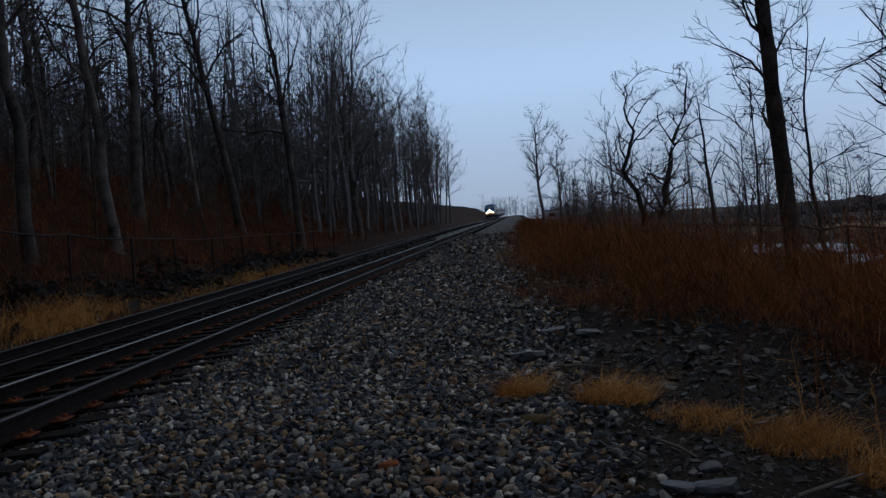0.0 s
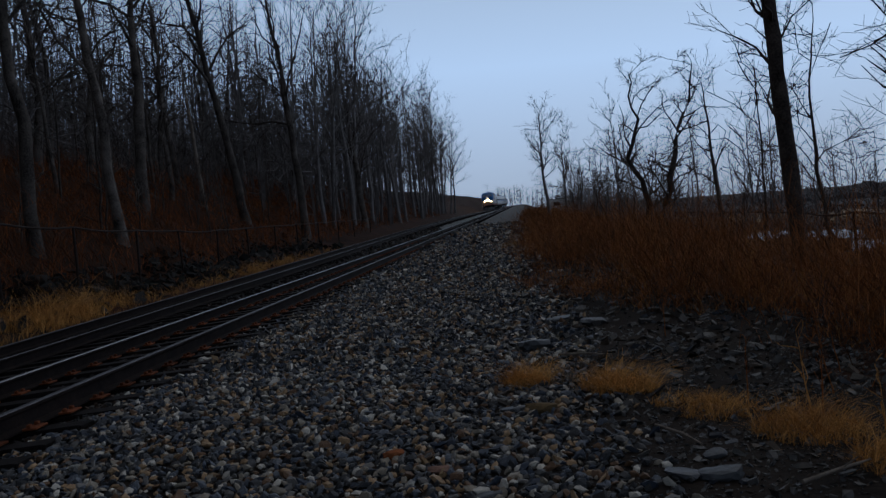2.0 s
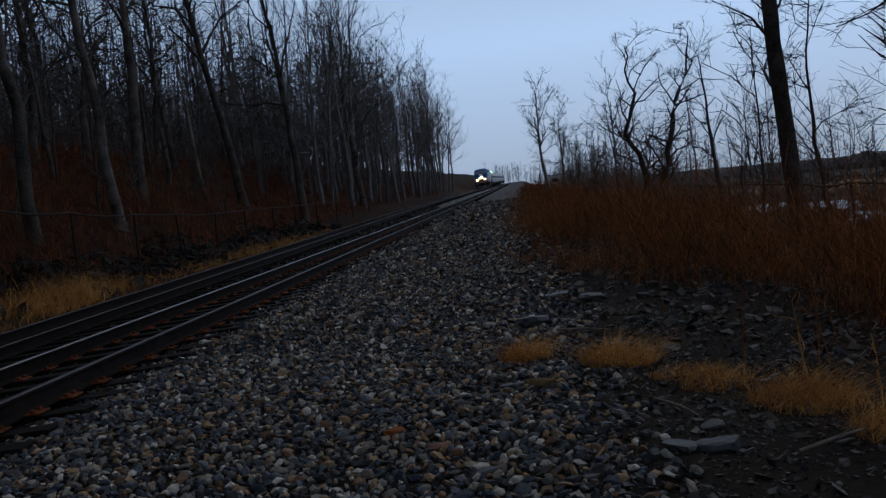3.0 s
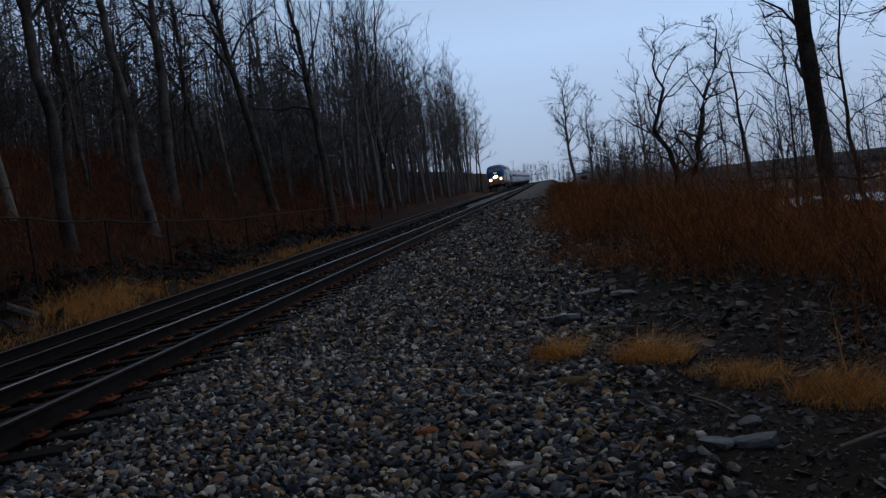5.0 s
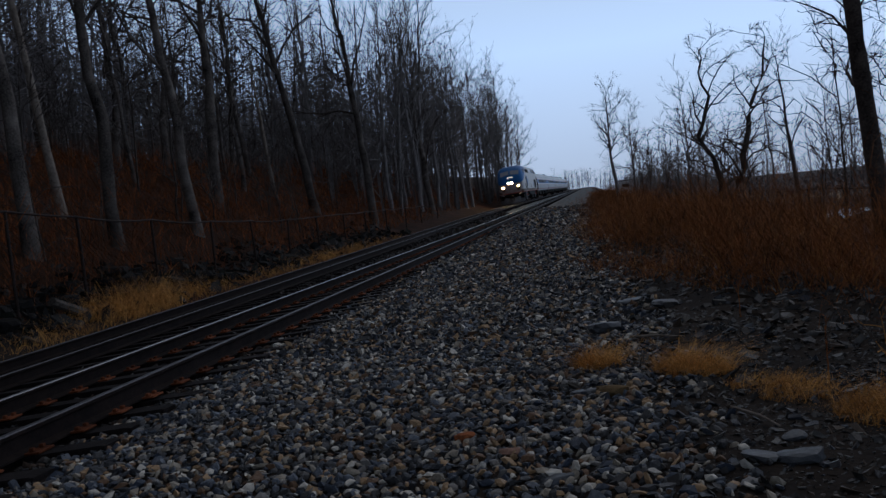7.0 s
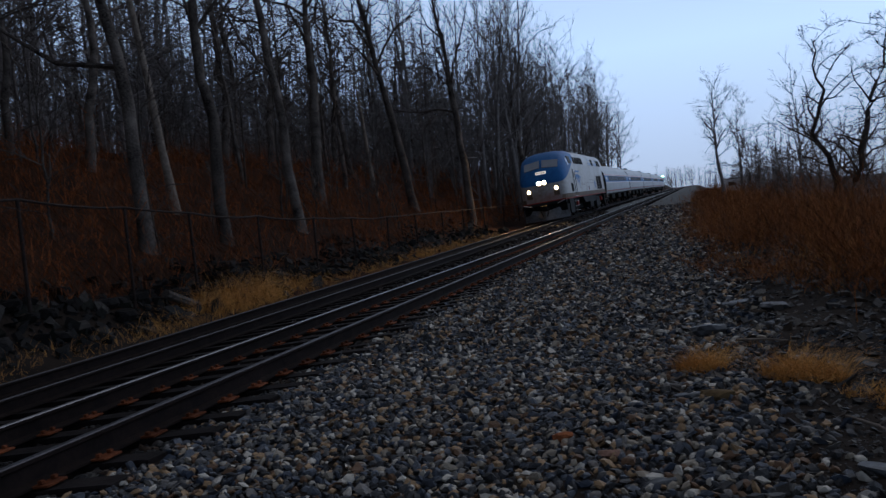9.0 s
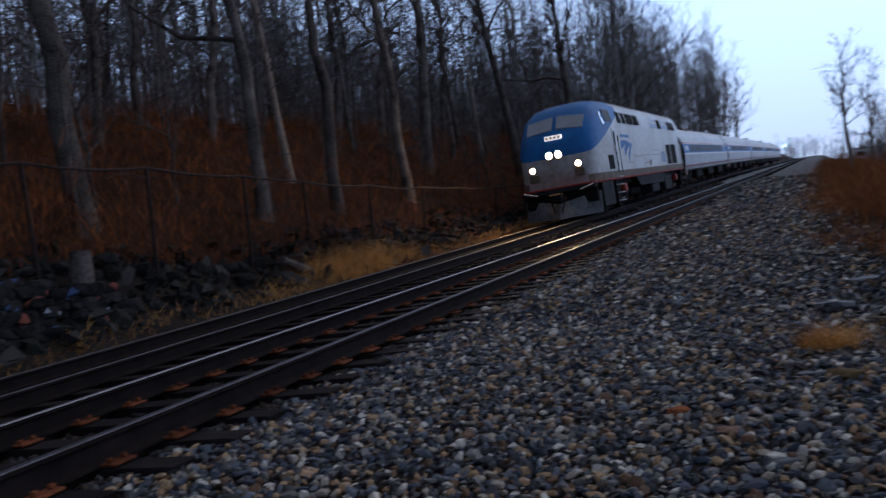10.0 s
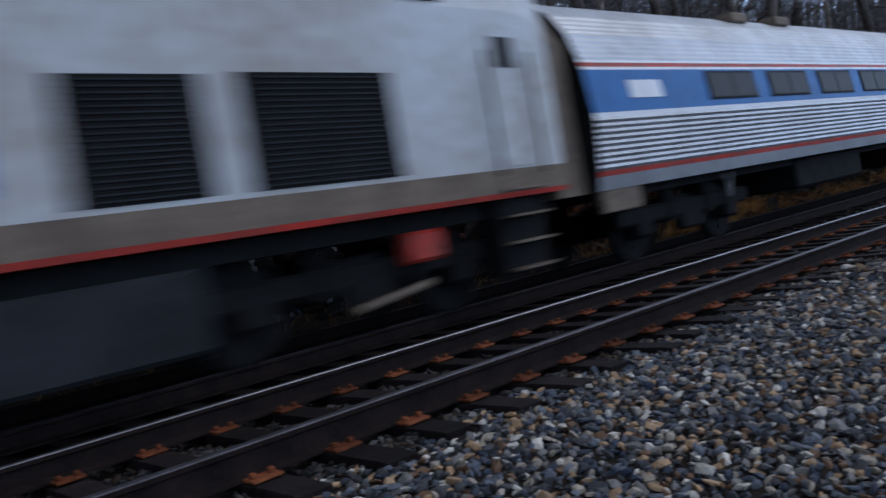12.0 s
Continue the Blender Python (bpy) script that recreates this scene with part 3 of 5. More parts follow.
def build_grass_strip():
    rng = np.random.default_rng(9)
    n = 26000
    y = rng.uniform(2.5, 44, n)
    u = -9.9 + rng.normal(0, 0.28, n) - np.clip((y - 14) / 8, 0, 1) * 0.5 * np.clip((24 - y) / 6, 0, 1)
    thick = 0.14 + 1.0 * np.exp(-((y - 17.3) / 2.7) ** 2) + 0.25 * np.exp(-((y - 31) / 5) ** 2)
    keep = (rng.uniform(0, 1, n) < thick * 1.1) & (wave(u * 2, y * 1.1) > -0.75)
    u, y, thick = u[keep], y[keep], thick[keep]
    x = u + bend(y)
    roots = np.stack([x, y, ground_z(x, y) - 0.02], -1)
    v, f, _ = blades(roots, (0.16 + 0.55 * thick) * rng.uniform(0.35, 1.35, len(u)) * (0.85 + 0.4 * wave(u * 4, y * 3)), rng.uniform(0.0025, 0.006, len(u)), 1.5, rng, 3)
    stuff("dead_grass", v, f, M_STRAW, "strip of dry yellow grass along the far track", "grass")


build_grass_strip()


def brush(name, u, y, heights, mat, label, rng, twigs=5, width=0.004, lean=0.8):
    x = u + bend(y)
    roots = np.stack([x, y, ground_z(x, y) - 0.03], -1)
    v, f, c = blades(roots, heights, width * rng.uniform(0.6, 1.5, len(u)), lean, rng, 3)
    V, F, n = [v], [f], len(v)
    for i in range(twigs):
        k = 1 + i % 3
        tw = rng.uniform(0.2, 0.5, len(u)) * heights
        mid = c[:, k - 1] + (c[:, k] - c[:, k - 1]) * rng.uniform(0, 1, (len(u), 1))
        v, f, _ = blades(mid, tw, width * 0.6 * rng.uniform(0.6, 1.4, len(u)), 1.3, rng, 2)
        V.append(v)
        F.append(f + n)
        n += len(v)
    return stuff(name, np.concatenate(V), np.concatenate(F), mat, label, "brush")


def build_brush():
    rng = np.random.default_rng(12)
    # thicket on the river side: mounds of arching canes with feathery tops, thinning towards the ballast
    n = 18000
    y = 5.5 + 125 * rng.uniform(0, 1, n) ** 2.0
    edge = np.interp(y, [5, 7, 9, 11.5, 14, 30, 80], [3.0, 2.2, 1.5, 0.7, 0.15, -0.1, 0.3])
    u = edge + np.abs(rng.normal(0, 1, n)) * (3.4 + 0.02 * y)
    mound = wave(u * 0.9 + 3.0, y * 0.55)
    keep = (u < 14) & (u > edge + 0.35 * np.sin(y * 0.8) + 0.2 * np.sin(y * 2.3)) & (mound > -0.55 + 0.5 * np.exp(-(u - edge)))
    u, y, edge, mound = u[keep], y[keep], edge[keep], mound[keep]
    h = rng.uniform(0.25, 1.3, len(u)) * (0.9 + 0.55 * mound) * np.clip((u - edge + 0.6) / 2.4, 0.3, 1.15)
    pick = rng.uniform(0, 1, len(u))
    for name, mat, lo, hi, tall, label, twigs, width, lean in (
            ("straw_thicket", M_STRAW, 0.0, 0.09, 0.85, "pale dry stems among the leafless brush", 5, 0.0034, 1.9),
            ("russet_thicket", M_BRUSH, 0.09, 0.76, 1.0, "thicket of russet leafless brush beside the ballast", 12, 0.0048, 2.2),
            ("brown_thicket", M_BRUSHDARK, 0.76, 1.0, 1.1, "dark brown leafless brush beside the ballast", 12, 0.0048, 2.2)):
        own = (pick >= lo) & (pick < hi)
        brush(name, u[own], y[own], h[own] * tall, mat, label, rng, twigs, width, lean)
    # undergrowth on the wooded bank
    n = 24000
    y = 1 + 120 * rng.uniform(0, 1, n) ** 1.6
    u = -11.6 - 15 * rng.uniform(0, 1, n) ** 0.9
    h = rng.uniform(0.3, 1.15, n) * (0.7 + 0.3 * wave(u * 0.6, y * 0.6))
    half = rng.uniform(0, 1, n) < 0.55
    brush("bank_undergrowth", u[half], y[half], h[half], M_BANKBRUSH, "russet undergrowth covering the wooded bank", rng, 4, 0.009)
    brush("bank_brambles", u[~half], y[~half], h[~half], M_BRUSHDARK, "brown brambles covering the wooded bank", rng, 4, 0.009)
    # arching tangled canes in front of the trunks
    n = 3600
    y = 5 + 60 * rng.uniform(0, 1, n) ** 1.5
    u = -11.2 - 11 * rng.uniform(0, 1, n) ** 1.2
    h = rng.uniform(0.6, 2.1, n) * (0.75 + 0.4 * wave(u * 0.5, y * 0.5))
    tone = rng.uniform(0, 1, n)
    brush("bank_canes", u[tone < 0.5], y[tone < 0.5], h[tone < 0.5], M_BANKBRUSH, "arching russet canes tangled on the bank", rng, 9, 0.010, 2.2)
    brush("dark_bank_canes", u[tone > 0.5], y[tone > 0.5], h[tone > 0.5], M_BRUSHDARK, "arching dark canes tangled on the bank", rng, 9, 0.010, 2.2)


build_brush()


# ---- trees ----
def grow(seed, height, radius, lean=(0, 0), first=0.35, limbs=9, spread=0.8, levels=3, twigs=7, crook=0.12, fork=False, stout=0.3, taper=0.86):
    """Polylines of a leafless tree by level: trunk, limbs, branches, twigs."""
    rng = np.random.default_rng(seed)
    out = [[] for _ in range(levels + 1)]
    steps = 14
    t = np.linspace(0, 1, steps + 1)
    wob = np.cumsum(rng.normal(0, crook, (steps + 1, 2)), 0) * height / steps * 0.5
    wob -= wob[0]
    trunk = np.stack([lean[0] * height * t + wob[:, 0], lean[1] * height * t + wob[:, 1], height * t * (0.96 if fork else 1)], -1)
    rad = radius * (1 - taper * t ** 1.1)
    rad = rad * (1 + rng.uniform(-0.09, 0.09, steps + 1))
    rad[0] *= 1.45
    trunk[0, 2] = -0.6
    out[0].append((trunk, rad))

    def along(line, s):
        p, r = line
        k = s * (len(p) - 1)
        i = min(int(k), len(p) - 2)
        return p[i] + (p[i + 1] - p[i]) * (k - i), r[i] + (r[i + 1] - r[i]) * (k - i), p[i + 1] - p[i]

    def shoot(p, d, length, r, n, droop):
        pts, v = [p], d / np.linalg.norm(d)
        for i in range(n):
            v = v + rng.normal(0, 0.30, 3) + np.array([0, 0, droop])
            v /= np.linalg.norm(v)
            pts.append(pts[-1] + v * length / n)
        return np.array(pts), r * np.linspace(1, 0.25, n + 1)

    counts = [limbs, 7, twigs, 4]
    for lev in range(levels):
        for line in out[lev]:
            L = np.linalg.norm(np.diff(line[0], axis=0), axis=1).sum()
            c = counts[lev] if lev == 0 else max(2, int(counts[lev] * rng.uniform(0.6, 1.2)))
            for i in range(c):
                s = first + (1 - first) * (i + rng.uniform(0, 1)) / c if lev == 0 else rng.uniform(0.2, 1)
                p, r, d = along(line, min(s, 0.985))
                d = d / (np.linalg.norm(d) + 1e-9)
                a = rng.uniform(0, 2 * np.pi)
                outw = np.array([np.cos(a), np.sin(a), rng.uniform(-0.1, 0.5)])
                k = spread * rng.uniform(0.7, 1.25)
                if lev == 0:
                    length = height * rng.uniform(0.22, 0.42) * (1.15 - 0.6 * s)
                else:
                    length = L * rng.uniform(0.28, 0.55)
                out[lev + 1].append(shoot(p, d + outw * k, length, min(r * 0.55, radius * stout) if lev == 0 else r * 0.6, 4 if lev < 2 else 2, 0.05))
    return out


def tree(name, label, category, lines, bark=None, thin=1.0):
    root = tagged(new(name), label, category)
    v, f = tubes(lines[0], 9)
    new("trunk", big_mesh("trunk", v, f, bark or M_BARK, smooth=True)).parent = root
    V, F, idx, n = [], [], [], 0
    for lev, ls in enumerate(lines[1:], 1):
        ls = [(p, np.maximum(r, (0, 0.012, 0.0075, 0.0045)[min(lev, 3)] * thin)) for p, r in ls]
        v, f = tubes(ls, (9, 6, 4, 3)[min(lev, 3)])
        V.append(v)
        F.append(f + n)
        idx.append(np.full(len(f), 0 if lev < 2 else 1))
        n += len(v)
    me = big_mesh("crown", np.concatenate(V), np.concatenate(F), bark or M_BARK)
    me.materials.append(M_HAZED_WOOD if bark is M_HAZED_WOOD else M_TWIG)
    me.polygons.foreach_set("material_index", np.concatenate(idx).astype(np.int32))
    new("crown", me).parent = root
    return root


def place(ob, x, y, yaw=0.0, scale=1.0, sink=0.1):
    ob.matrix_basis = pose(x, y, float(ground_z(x, y)) - sink, 0, 0, yaw) @ Matrix.Scale(scale, 4)


def build_forest():
    rng = random.Random(21)
    group = "bare trees on the bank"
    kinds = []
    for i, (h, r, first, limbs, lean, spread) in enumerate(((15, 0.15, 0.22, 15, (0.03, 0.0), 1.2), (17, 0.19, 0.28, 15, (-0.02, 0.05), 1.1), (13, 0.12, 0.2, 13, (0.08, -0.05), 1.2), (18, 0.15, 0.3, 14, (0, -0.03), 1.0),
                                                            (11, 0.09, 0.2, 12, (-0.09, 0.05), 1.1), (14, 0.22, 0.25, 15, (0.02, 0.08), 1.3))):
        t = tree("bare_tree", "tall leafless grey-brown tree on the wooded bank", "tree", grow(100 + i, h, r, lean, first, limbs, spread, crook=0.2))
        tagged(t, group=group)
        kinds.append(t)
    # distant trees, with haze painted in as a paler bark
    far_kinds = []
    for i, (h, r) in enumerate(((15, 0.17), (17, 0.16), (13, 0.15))):
        t = tree("bare_tree", "leafless tree of the distant wood along the track", "tree", grow(130 + i, h, r, (0.02, 0), 0.25, 14, 0.6, 3, 6), bark=M_HAZED_WOOD, thin=1.5)
        tagged(t, group=group)
        far_kinds.append(t)
    saplings = []
    for i, (h, r) in enumerate(((5.5, 0.04), (4.2, 0.03), (6.5, 0.05))):
        t = tree("sapling", "slim leafless sapling in the undergrowth", "sapling", grow(150 + i, h, r, (0.05, 0.04), 0.12, 11, 0.9, 2, 5), thin=1.3)
        tagged(t, group="saplings on the bank")
        saplings.append(t)
    spots = []
    used = []

    def put(kind, u, y, s):
        x = u + float(bend(y))
        yaw = rng.uniform(0, 360)
        m = pose(x, y, float(ground_z(x, y)) - 0.15, rng.uniform(-4, 4), rng.uniform(-4, 4), yaw) @ Matrix.Scale(s, 4)
        if kind not in used:
            used.append(kind)
            kind.matrix_basis = m
        else:
            c = copy_thing(kind, m)
            c.scale = (s, s, s)

    for i in range(115):
        y = -2 + 82 * rng.random() ** 1.2
        u = -14.5 - 30 * rng.random() ** 0.9
        if any((u - a) ** 2 + (y - b) ** 2 < 1.6 for a, b in spots):
            continue
        spots.append((u, y))
        put(kinds[i % 6], u, y, rng.uniform(0.7, 1.12))
    for i in range(60):
        y = 56 + 92 * rng.random()
        u = -11.6 - 10 * rng.random() ** 1.8
        put(far_kinds[i % 3], u, y, rng.uniform(0.85, 1.15))
    for i in range(44):
        y = 45 + 150 * rng.random()
        u = 6 + 0.02 * y + 16 * rng.random()
        put(far_kinds[i % 3], u, y, rng.uniform(0.3, 0.62))
    for i in range(105):
        y = 2 + 70 * rng.random() ** 1.3
        u = -12.0 - 13 * rng.random()
        put(saplings[i % 3], u, y, rng.uniform(0.6, 1.1))
    for i in range(26):
        y = 16 + 50 * rng.random()
        u = 4.5 + 8 * rng.random()
        put(saplings[i % 3], u, y, rng.uniform(0.5, 0.9))


def woodland(name, u, y, h, label, seed, twigs=16, thin=1.0, bark=None):
    """Far leafless wood: slim stems with side twigs from near the ground up."""
    rng = np.random.default_rng(seed)
    x = u + bend(y)
    z = ground_z(x, y)
    lines = []
    for i in range(len(u)):
        lean = rng.normal(0, 0.05, 2)
        r = h[i] * rng.uniform(0.005, 0.011)
        t = np.array([0, 0.35, 0.7, 1.0])
        p = np.stack([x[i] + (lean[0] + DIP) * h[i] * t, y[i] + lean[1] * h[i] * t, z[i] - 0.3 + h[i] * t], -1)
        p[1:3, :2] += rng.normal(0, 0.025 * h[i], (2, 2))
        lines.append((p, np.maximum(r * (1 - 0.8 * t), 0.012 * thin)))
        for k in range(twigs):
            s = rng.uniform(0.12, 0.97)
            q = np.array([np.interp(s, t, p[:, c]) for c in range(3)])
            a, L = rng.uniform(0, 6.283), h[i] * rng.uniform(0.10, 0.34) * (1.15 - 0.5 * s)
            d = np.array([math.cos(a), math.sin(a), rng.uniform(-0.1, 0.8)]) * L
            lines.append((np.array([q, q + d * 0.5 + rng.normal(0, 0.14 * L, 3), q + d + np.array([0, 0, 0.15 * L])]), np.array([r * 0.3, r * 0.2, 0.006 * thin]).clip(0.008 * thin)))
    v, f = tubes(lines, 3)
    return stuff(name, v, f, bark or M_TWIG, label, "woodland")


def build_woodland():
    rng = np.random.default_rng(44)
    # the woods below take the bark colour paled to look hazy
    n = 2100
    y = np.where(rng.uniform(0, 1, n) < 0.16, rng.uniform(-4, 20, n), rng.uniform(20, 125, n))
    u = -22 - 38 * rng.uniform(0, 1, n)
    woodland("bank_woodland", u, y, rng.uniform(5, 14, n), "dense leafless wood on top of the bank", 45, 20, thin=1.6, bark=M_HAZED_WOOD)
    n = 260
    y = 50 + 100 * rng.uniform(0, 1, n)
    u = -11.8 - 16 * rng.uniform(0, 1, n)
    woodland("trackside_woodland", u, y, rng.uniform(6, 15, n), "dense leafless wood beside the distant track", 46, thin=1.8, bark=M_HAZED_WOOD)
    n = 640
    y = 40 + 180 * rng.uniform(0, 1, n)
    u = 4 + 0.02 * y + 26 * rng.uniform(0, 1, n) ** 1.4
    woodland("river_woodland", u, y, rng.uniform(2, 6.5, n), "low leafless scrub wood towards the river", 47, thin=1.8, bark=M_HAZED_WOOD)
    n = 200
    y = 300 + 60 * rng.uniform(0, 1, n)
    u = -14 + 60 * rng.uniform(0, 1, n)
    woodland("distant_woodland", u, y, rng.uniform(4, 9, n), "distant leafless wood beyond the curve", 48, thin=3.5, bark=M_HAZED_WOOD)


def hero(label, x, y, yaw=0.0, bark=None, **kw):
    t = tree("bare_tree", label, "tree", grow(**kw), bark)
    place(t, x, y, yaw)
    FOLLOWS_SLOPE.append(t)
    return t


def build_hero_trees():
    hero("thick dead tree with a broken forked top", 6.6, 19.3, seed=201, height=9.0, radius=0.205, lean=(0.012, 0), first=0.30, limbs=13, spread=0.9, twigs=8, crook=0.04, stout=0.22, taper=0.3, bark=M_DARKBARK)
    hero("bushy crooked leafless tree beside the thicket", 6.3, 34.0, seed=202, height=7.0, radius=0.17, lean=(0.30, 0.0), first=0.15, limbs=20, spread=1.4, twigs=9, crook=0.5)
    hero("bushy crooked leafless tree beside the thicket", 6.0, 34.6, seed=203, height=7.2, radius=0.15, lean=(-0.02, 0.0), first=0.12, limbs=18, spread=1.5, twigs=9, crook=0.5)
    # these two far trees have haze painted into their pale bark
    hero("tall slender leafless tree beside the track", 3.6, 70.0, seed=204, height=9.3, radius=0.17, lean=(0.03, 0), first=0.34, limbs=26, spread=0.75, twigs=10, bark=M_HAZED_WOOD)
    hero("slender leafless tree beside the track", 5.6, 76.0, seed=264, height=7.6, radius=0.13, lean=(0.05, 0), first=0.3, limbs=24, spread=0.8, twigs=10, bark=M_HAZED_WOOD)
    hero("leafless tree with long reaching boughs", 9.6, 19.0, seed=205, height=9.0, radius=0.16, lean=(0.02, 0), first=0.25, limbs=12, spread=1.1, twigs=7)
    hero("leafless tree with long reaching boughs", 8.9, 15.2, seed=231, height=9.5, radius=0.15, lean=(0.0, 0), first=0.2, limbs=15, spread=1.3, twigs=8)
    hero("leafless tree with long reaching boughs", 12.5, 22.0, seed=232, height=10, radius=0.15, lean=(-0.04, 0), first=0.2, limbs=15, spread=1.2, twigs=8)
    hero("leafless tree with long drooping boughs", 8.1, 15.0, seed=241, height=8.0, radius=0.14, lean=(0.02, 0), first=0.16, limbs=17, spread=2.0, twigs=9, crook=0.25)
    hero("slim twiggy leafless tree behind the fence", 8.6, 22.5, seed=242, height=7.0, radius=0.07, lean=(-0.05, 0), first=0.12, limbs=14, spread=1.3, twigs=9, crook=0.25)
    hero("slim leafless tree behind the thicket", 9.2, 36.0, seed=206, height=7.0, radius=0.12, first=0.3, limbs=10, spread=0.8, crook=0.12)
    # the large trunks just behind the fence
    hero("thick grey trunk standing behind the fence", -13.0, 11.9, seed=211, height=17, radius=0.25, lean=(-0.03, 0.04), first=0.25, limbs=15, spread=1.1, crook=0.14)
    hero("thick dark trunk standing behind the fence", -13.0, 17.8, seed=212, height=18, radius=0.19, lean=(0.0, -0.05), first=0.25, limbs=15, spread=1.1, crook=0.14, stout=0.4)
    hero("thick dark trunk standing behind the fence", -13.0, 21.6, seed=220, height=18, radius=0.20, lean=(0.0, 0.0), first=0.3, limbs=15, spread=1.1, crook=0.12)
    hero("tall straight trunk standing behind the fence", -13.0, 26.7, seed=213, height=18, radius=0.185, lean=(0.0, -0.02), first=0.32, limbs=15, spread=1.1, crook=0.12)
    hero("pale slender trunk with peeling bark", -15.0, 22.3, seed=214, bark=M_PALE, height=15, radius=0.14, lean=(0.0, -0.07), first=0.55, limbs=8, spread=0.6, crook=0.04)
    hero("pale birch stem on the bank", -16.0, 43.0, seed=215, bark=M_PALE, height=8, radius=0.14, first=0.6, limbs=6, spread=0.6, crook=0.05)
    hero("leaning dark tree with a wide twisted crown", -15.0, 33.0, seed=216, height=15, radius=0.26, lean=(0.0, 0.20), first=0.45, limbs=15, spread=1.2, twigs=8, crook=0.1, stout=0.4)
    hero("leaning dark tree with a wide twisted crown", -14.0, 43.5, seed=217, height=16, radius=0.24, lean=(0.0, -0.26), first=0.45, limbs=15, spread=1.2, twigs=8, crook=0.1, stout=0.4)
    hero("tall forked tree at the edge of the wood", -11.8, 47.0, seed=218, height=17, radius=0.24, lean=(0.02, 0.02), first=0.35, limbs=12, spread=0.7, twigs=7)
    hero("many-stemmed tree at the edge of the wood", -11.6, 66.0, seed=219, height=16, radius=0.28, lean=(0.02, 0.0), first=0.18, limbs=16, spread=0.5, twigs=7)


build_forest()
build_woodland()
build_hero_trees()


# ---- stalks and sticks among the rubble ----
for i, (x, y, h) in enumerate(((1.62, 4.9, 0.75), (1.72, 5.0, 0.6), (1.95, 5.4, 0.9), (2.15, 4.9, 0.8), (1.45, 5.6, 0.55), (2.3, 6.2, 1.0), (1.75, 4.2, 0.6), (1.4, 8.2, 0.8), (1.9, 9.4, 1.0))):
    st = tree("dry_stalk", "tall dry brown weed stalk", "weed", grow(400 + i, h * 0.72, 0.005, (0.12 * math.sin(i * 2.1), 0.1 * math.cos(i)), 0.3, 7, 0.7, 2, 4), bark=M_BRUSH if i % 3 else M_STRAW, thin=0.2)
    tagged(st, group="weed stalks")
    st.matrix_basis = pose(x, y, float(ground_z(x, y)) + 0.02)
for i, (x0, y0, x1, y1, r) in enumerate(((0.72, 4.95, 0.88, 4.45, 0.011), (1.15, 3.7, 1.55, 3.95, 0.010), (0.3, 7.4, 0.75, 7.2, 0.012), (-1.2, 5.6, -0.95, 5.35, 0.008))):
    bm = bmesh.new()
    mx, my = (x0 + x1) / 2 + 0.03, (y0 + y1) / 2 + 0.02
    za, zb, zc = (float(ground_z(a, b)) + 0.05 for a, b in ((x0, y0), (mx, my), (x1, y1)))
    rod_mesh(bm, (x0, y0, za), (mx, my, zb), r, r * 0.85, 7)
    rod_mesh(bm, (mx, my, zb), (x1, y1, zc), r * 0.85, r * 0.5, 7)
    rod_mesh(bm, (mx, my, zb), (mx + 0.07, my - 0.02, zb + 0.05), r * 0.5, r * 0.3, 6)
    me = bpy.data.meshes.new("dead_stick")
    bm.to_mesh(me)
    bm.free()
    me.materials.append(M_PALE)
    tagged(new("dead_stick", me), "dead pale stick lying on the stones", "stick", "dead sticks")


# ---- fences ----
def chain_fence(name, xs, label, height, u_of, post_r, top=True):
    root = tagged(new(name), label, "fence")
    rng = random.Random(31)
    tops = []
    for y in xs:
        u = u_of(y)
        x = u + float(bend(y))
        z0 = float(ground_z(x, y))
        h = height(y)
        lx, ly = rng.uniform(-0.06, 0.05) + DIP * 1.1 * (h - z0), rng.uniform(-0.07, 0.07)
        bm = bmesh.new()
        rod_mesh(bm, (x, y, z0 - 0.3), (x + lx, y + ly, h), post_r, sides=8)
        part("post", bm, M_FENCE, root)
        tops.append(Vector((x + lx, y + ly, h)))
    for a, b in zip(tops, tops[1:]):
        sag = rng.uniform(0.0, 0.09)
        mid = (a + b) / 2 - Vector((0, 0, sag))
        v, f = tubes([(np.array([a, a.lerp(mid, 0.5) - Vector((0, 0, sag * 0.25)), mid, b.lerp(mid, 0.5) - Vector((0, 0, sag * 0.25)), b]), np.full(5, post_r * 0.75))], 6)
        mesh_object("top_rail", v, f, M_FENCE, root)
    # sagging wire mesh below the rail
    lines = []
    for a, b in zip(tops, tops[1:]):
        L = (b - a).length
        n = max(3, int(L / 0.16))
        if a.y > 26:
            continue
        base = [float(ground_z(p.x, p.y)) + 0.05 for p in (a, b)]
        for i in range(-int(2.0 / 0.16), n):
            for s in (1, -1):
                hgt = min(a.z - base[0], b.z - base[1])
                x0 = i * L / n
                x1 = x0 + hgt
                if s < 0:
                    x0, x1 = x1, x0
                z0, z1 = 0.0, hgt
                if x1 == x0:
                    continue
                lo, hi = sorted((x0, x1))
                c0, c1 = max(lo, 0), min(hi, L)
                if c1 - c0 < 0.05:
                    continue
                def zz(q):
                    return z0 + (z1 - z0) * (q - x0) / (x1 - x0)
                pa, pb = a.lerp(b, c0 / L), a.lerp(b, c1 / L)
                lines.append((np.array([[pa.x, pa.y, base[0] + zz(c0)], [pb.x, pb.y, base[1] + zz(c1)]]), np.array([0.0022, 0.0022])))
    if lines:
        v, f = tubes(lines, 3)
        ob = new("wire_mesh", big_mesh("wire_mesh", v, f, M_FENCE))
        ob.parent = root
    return root


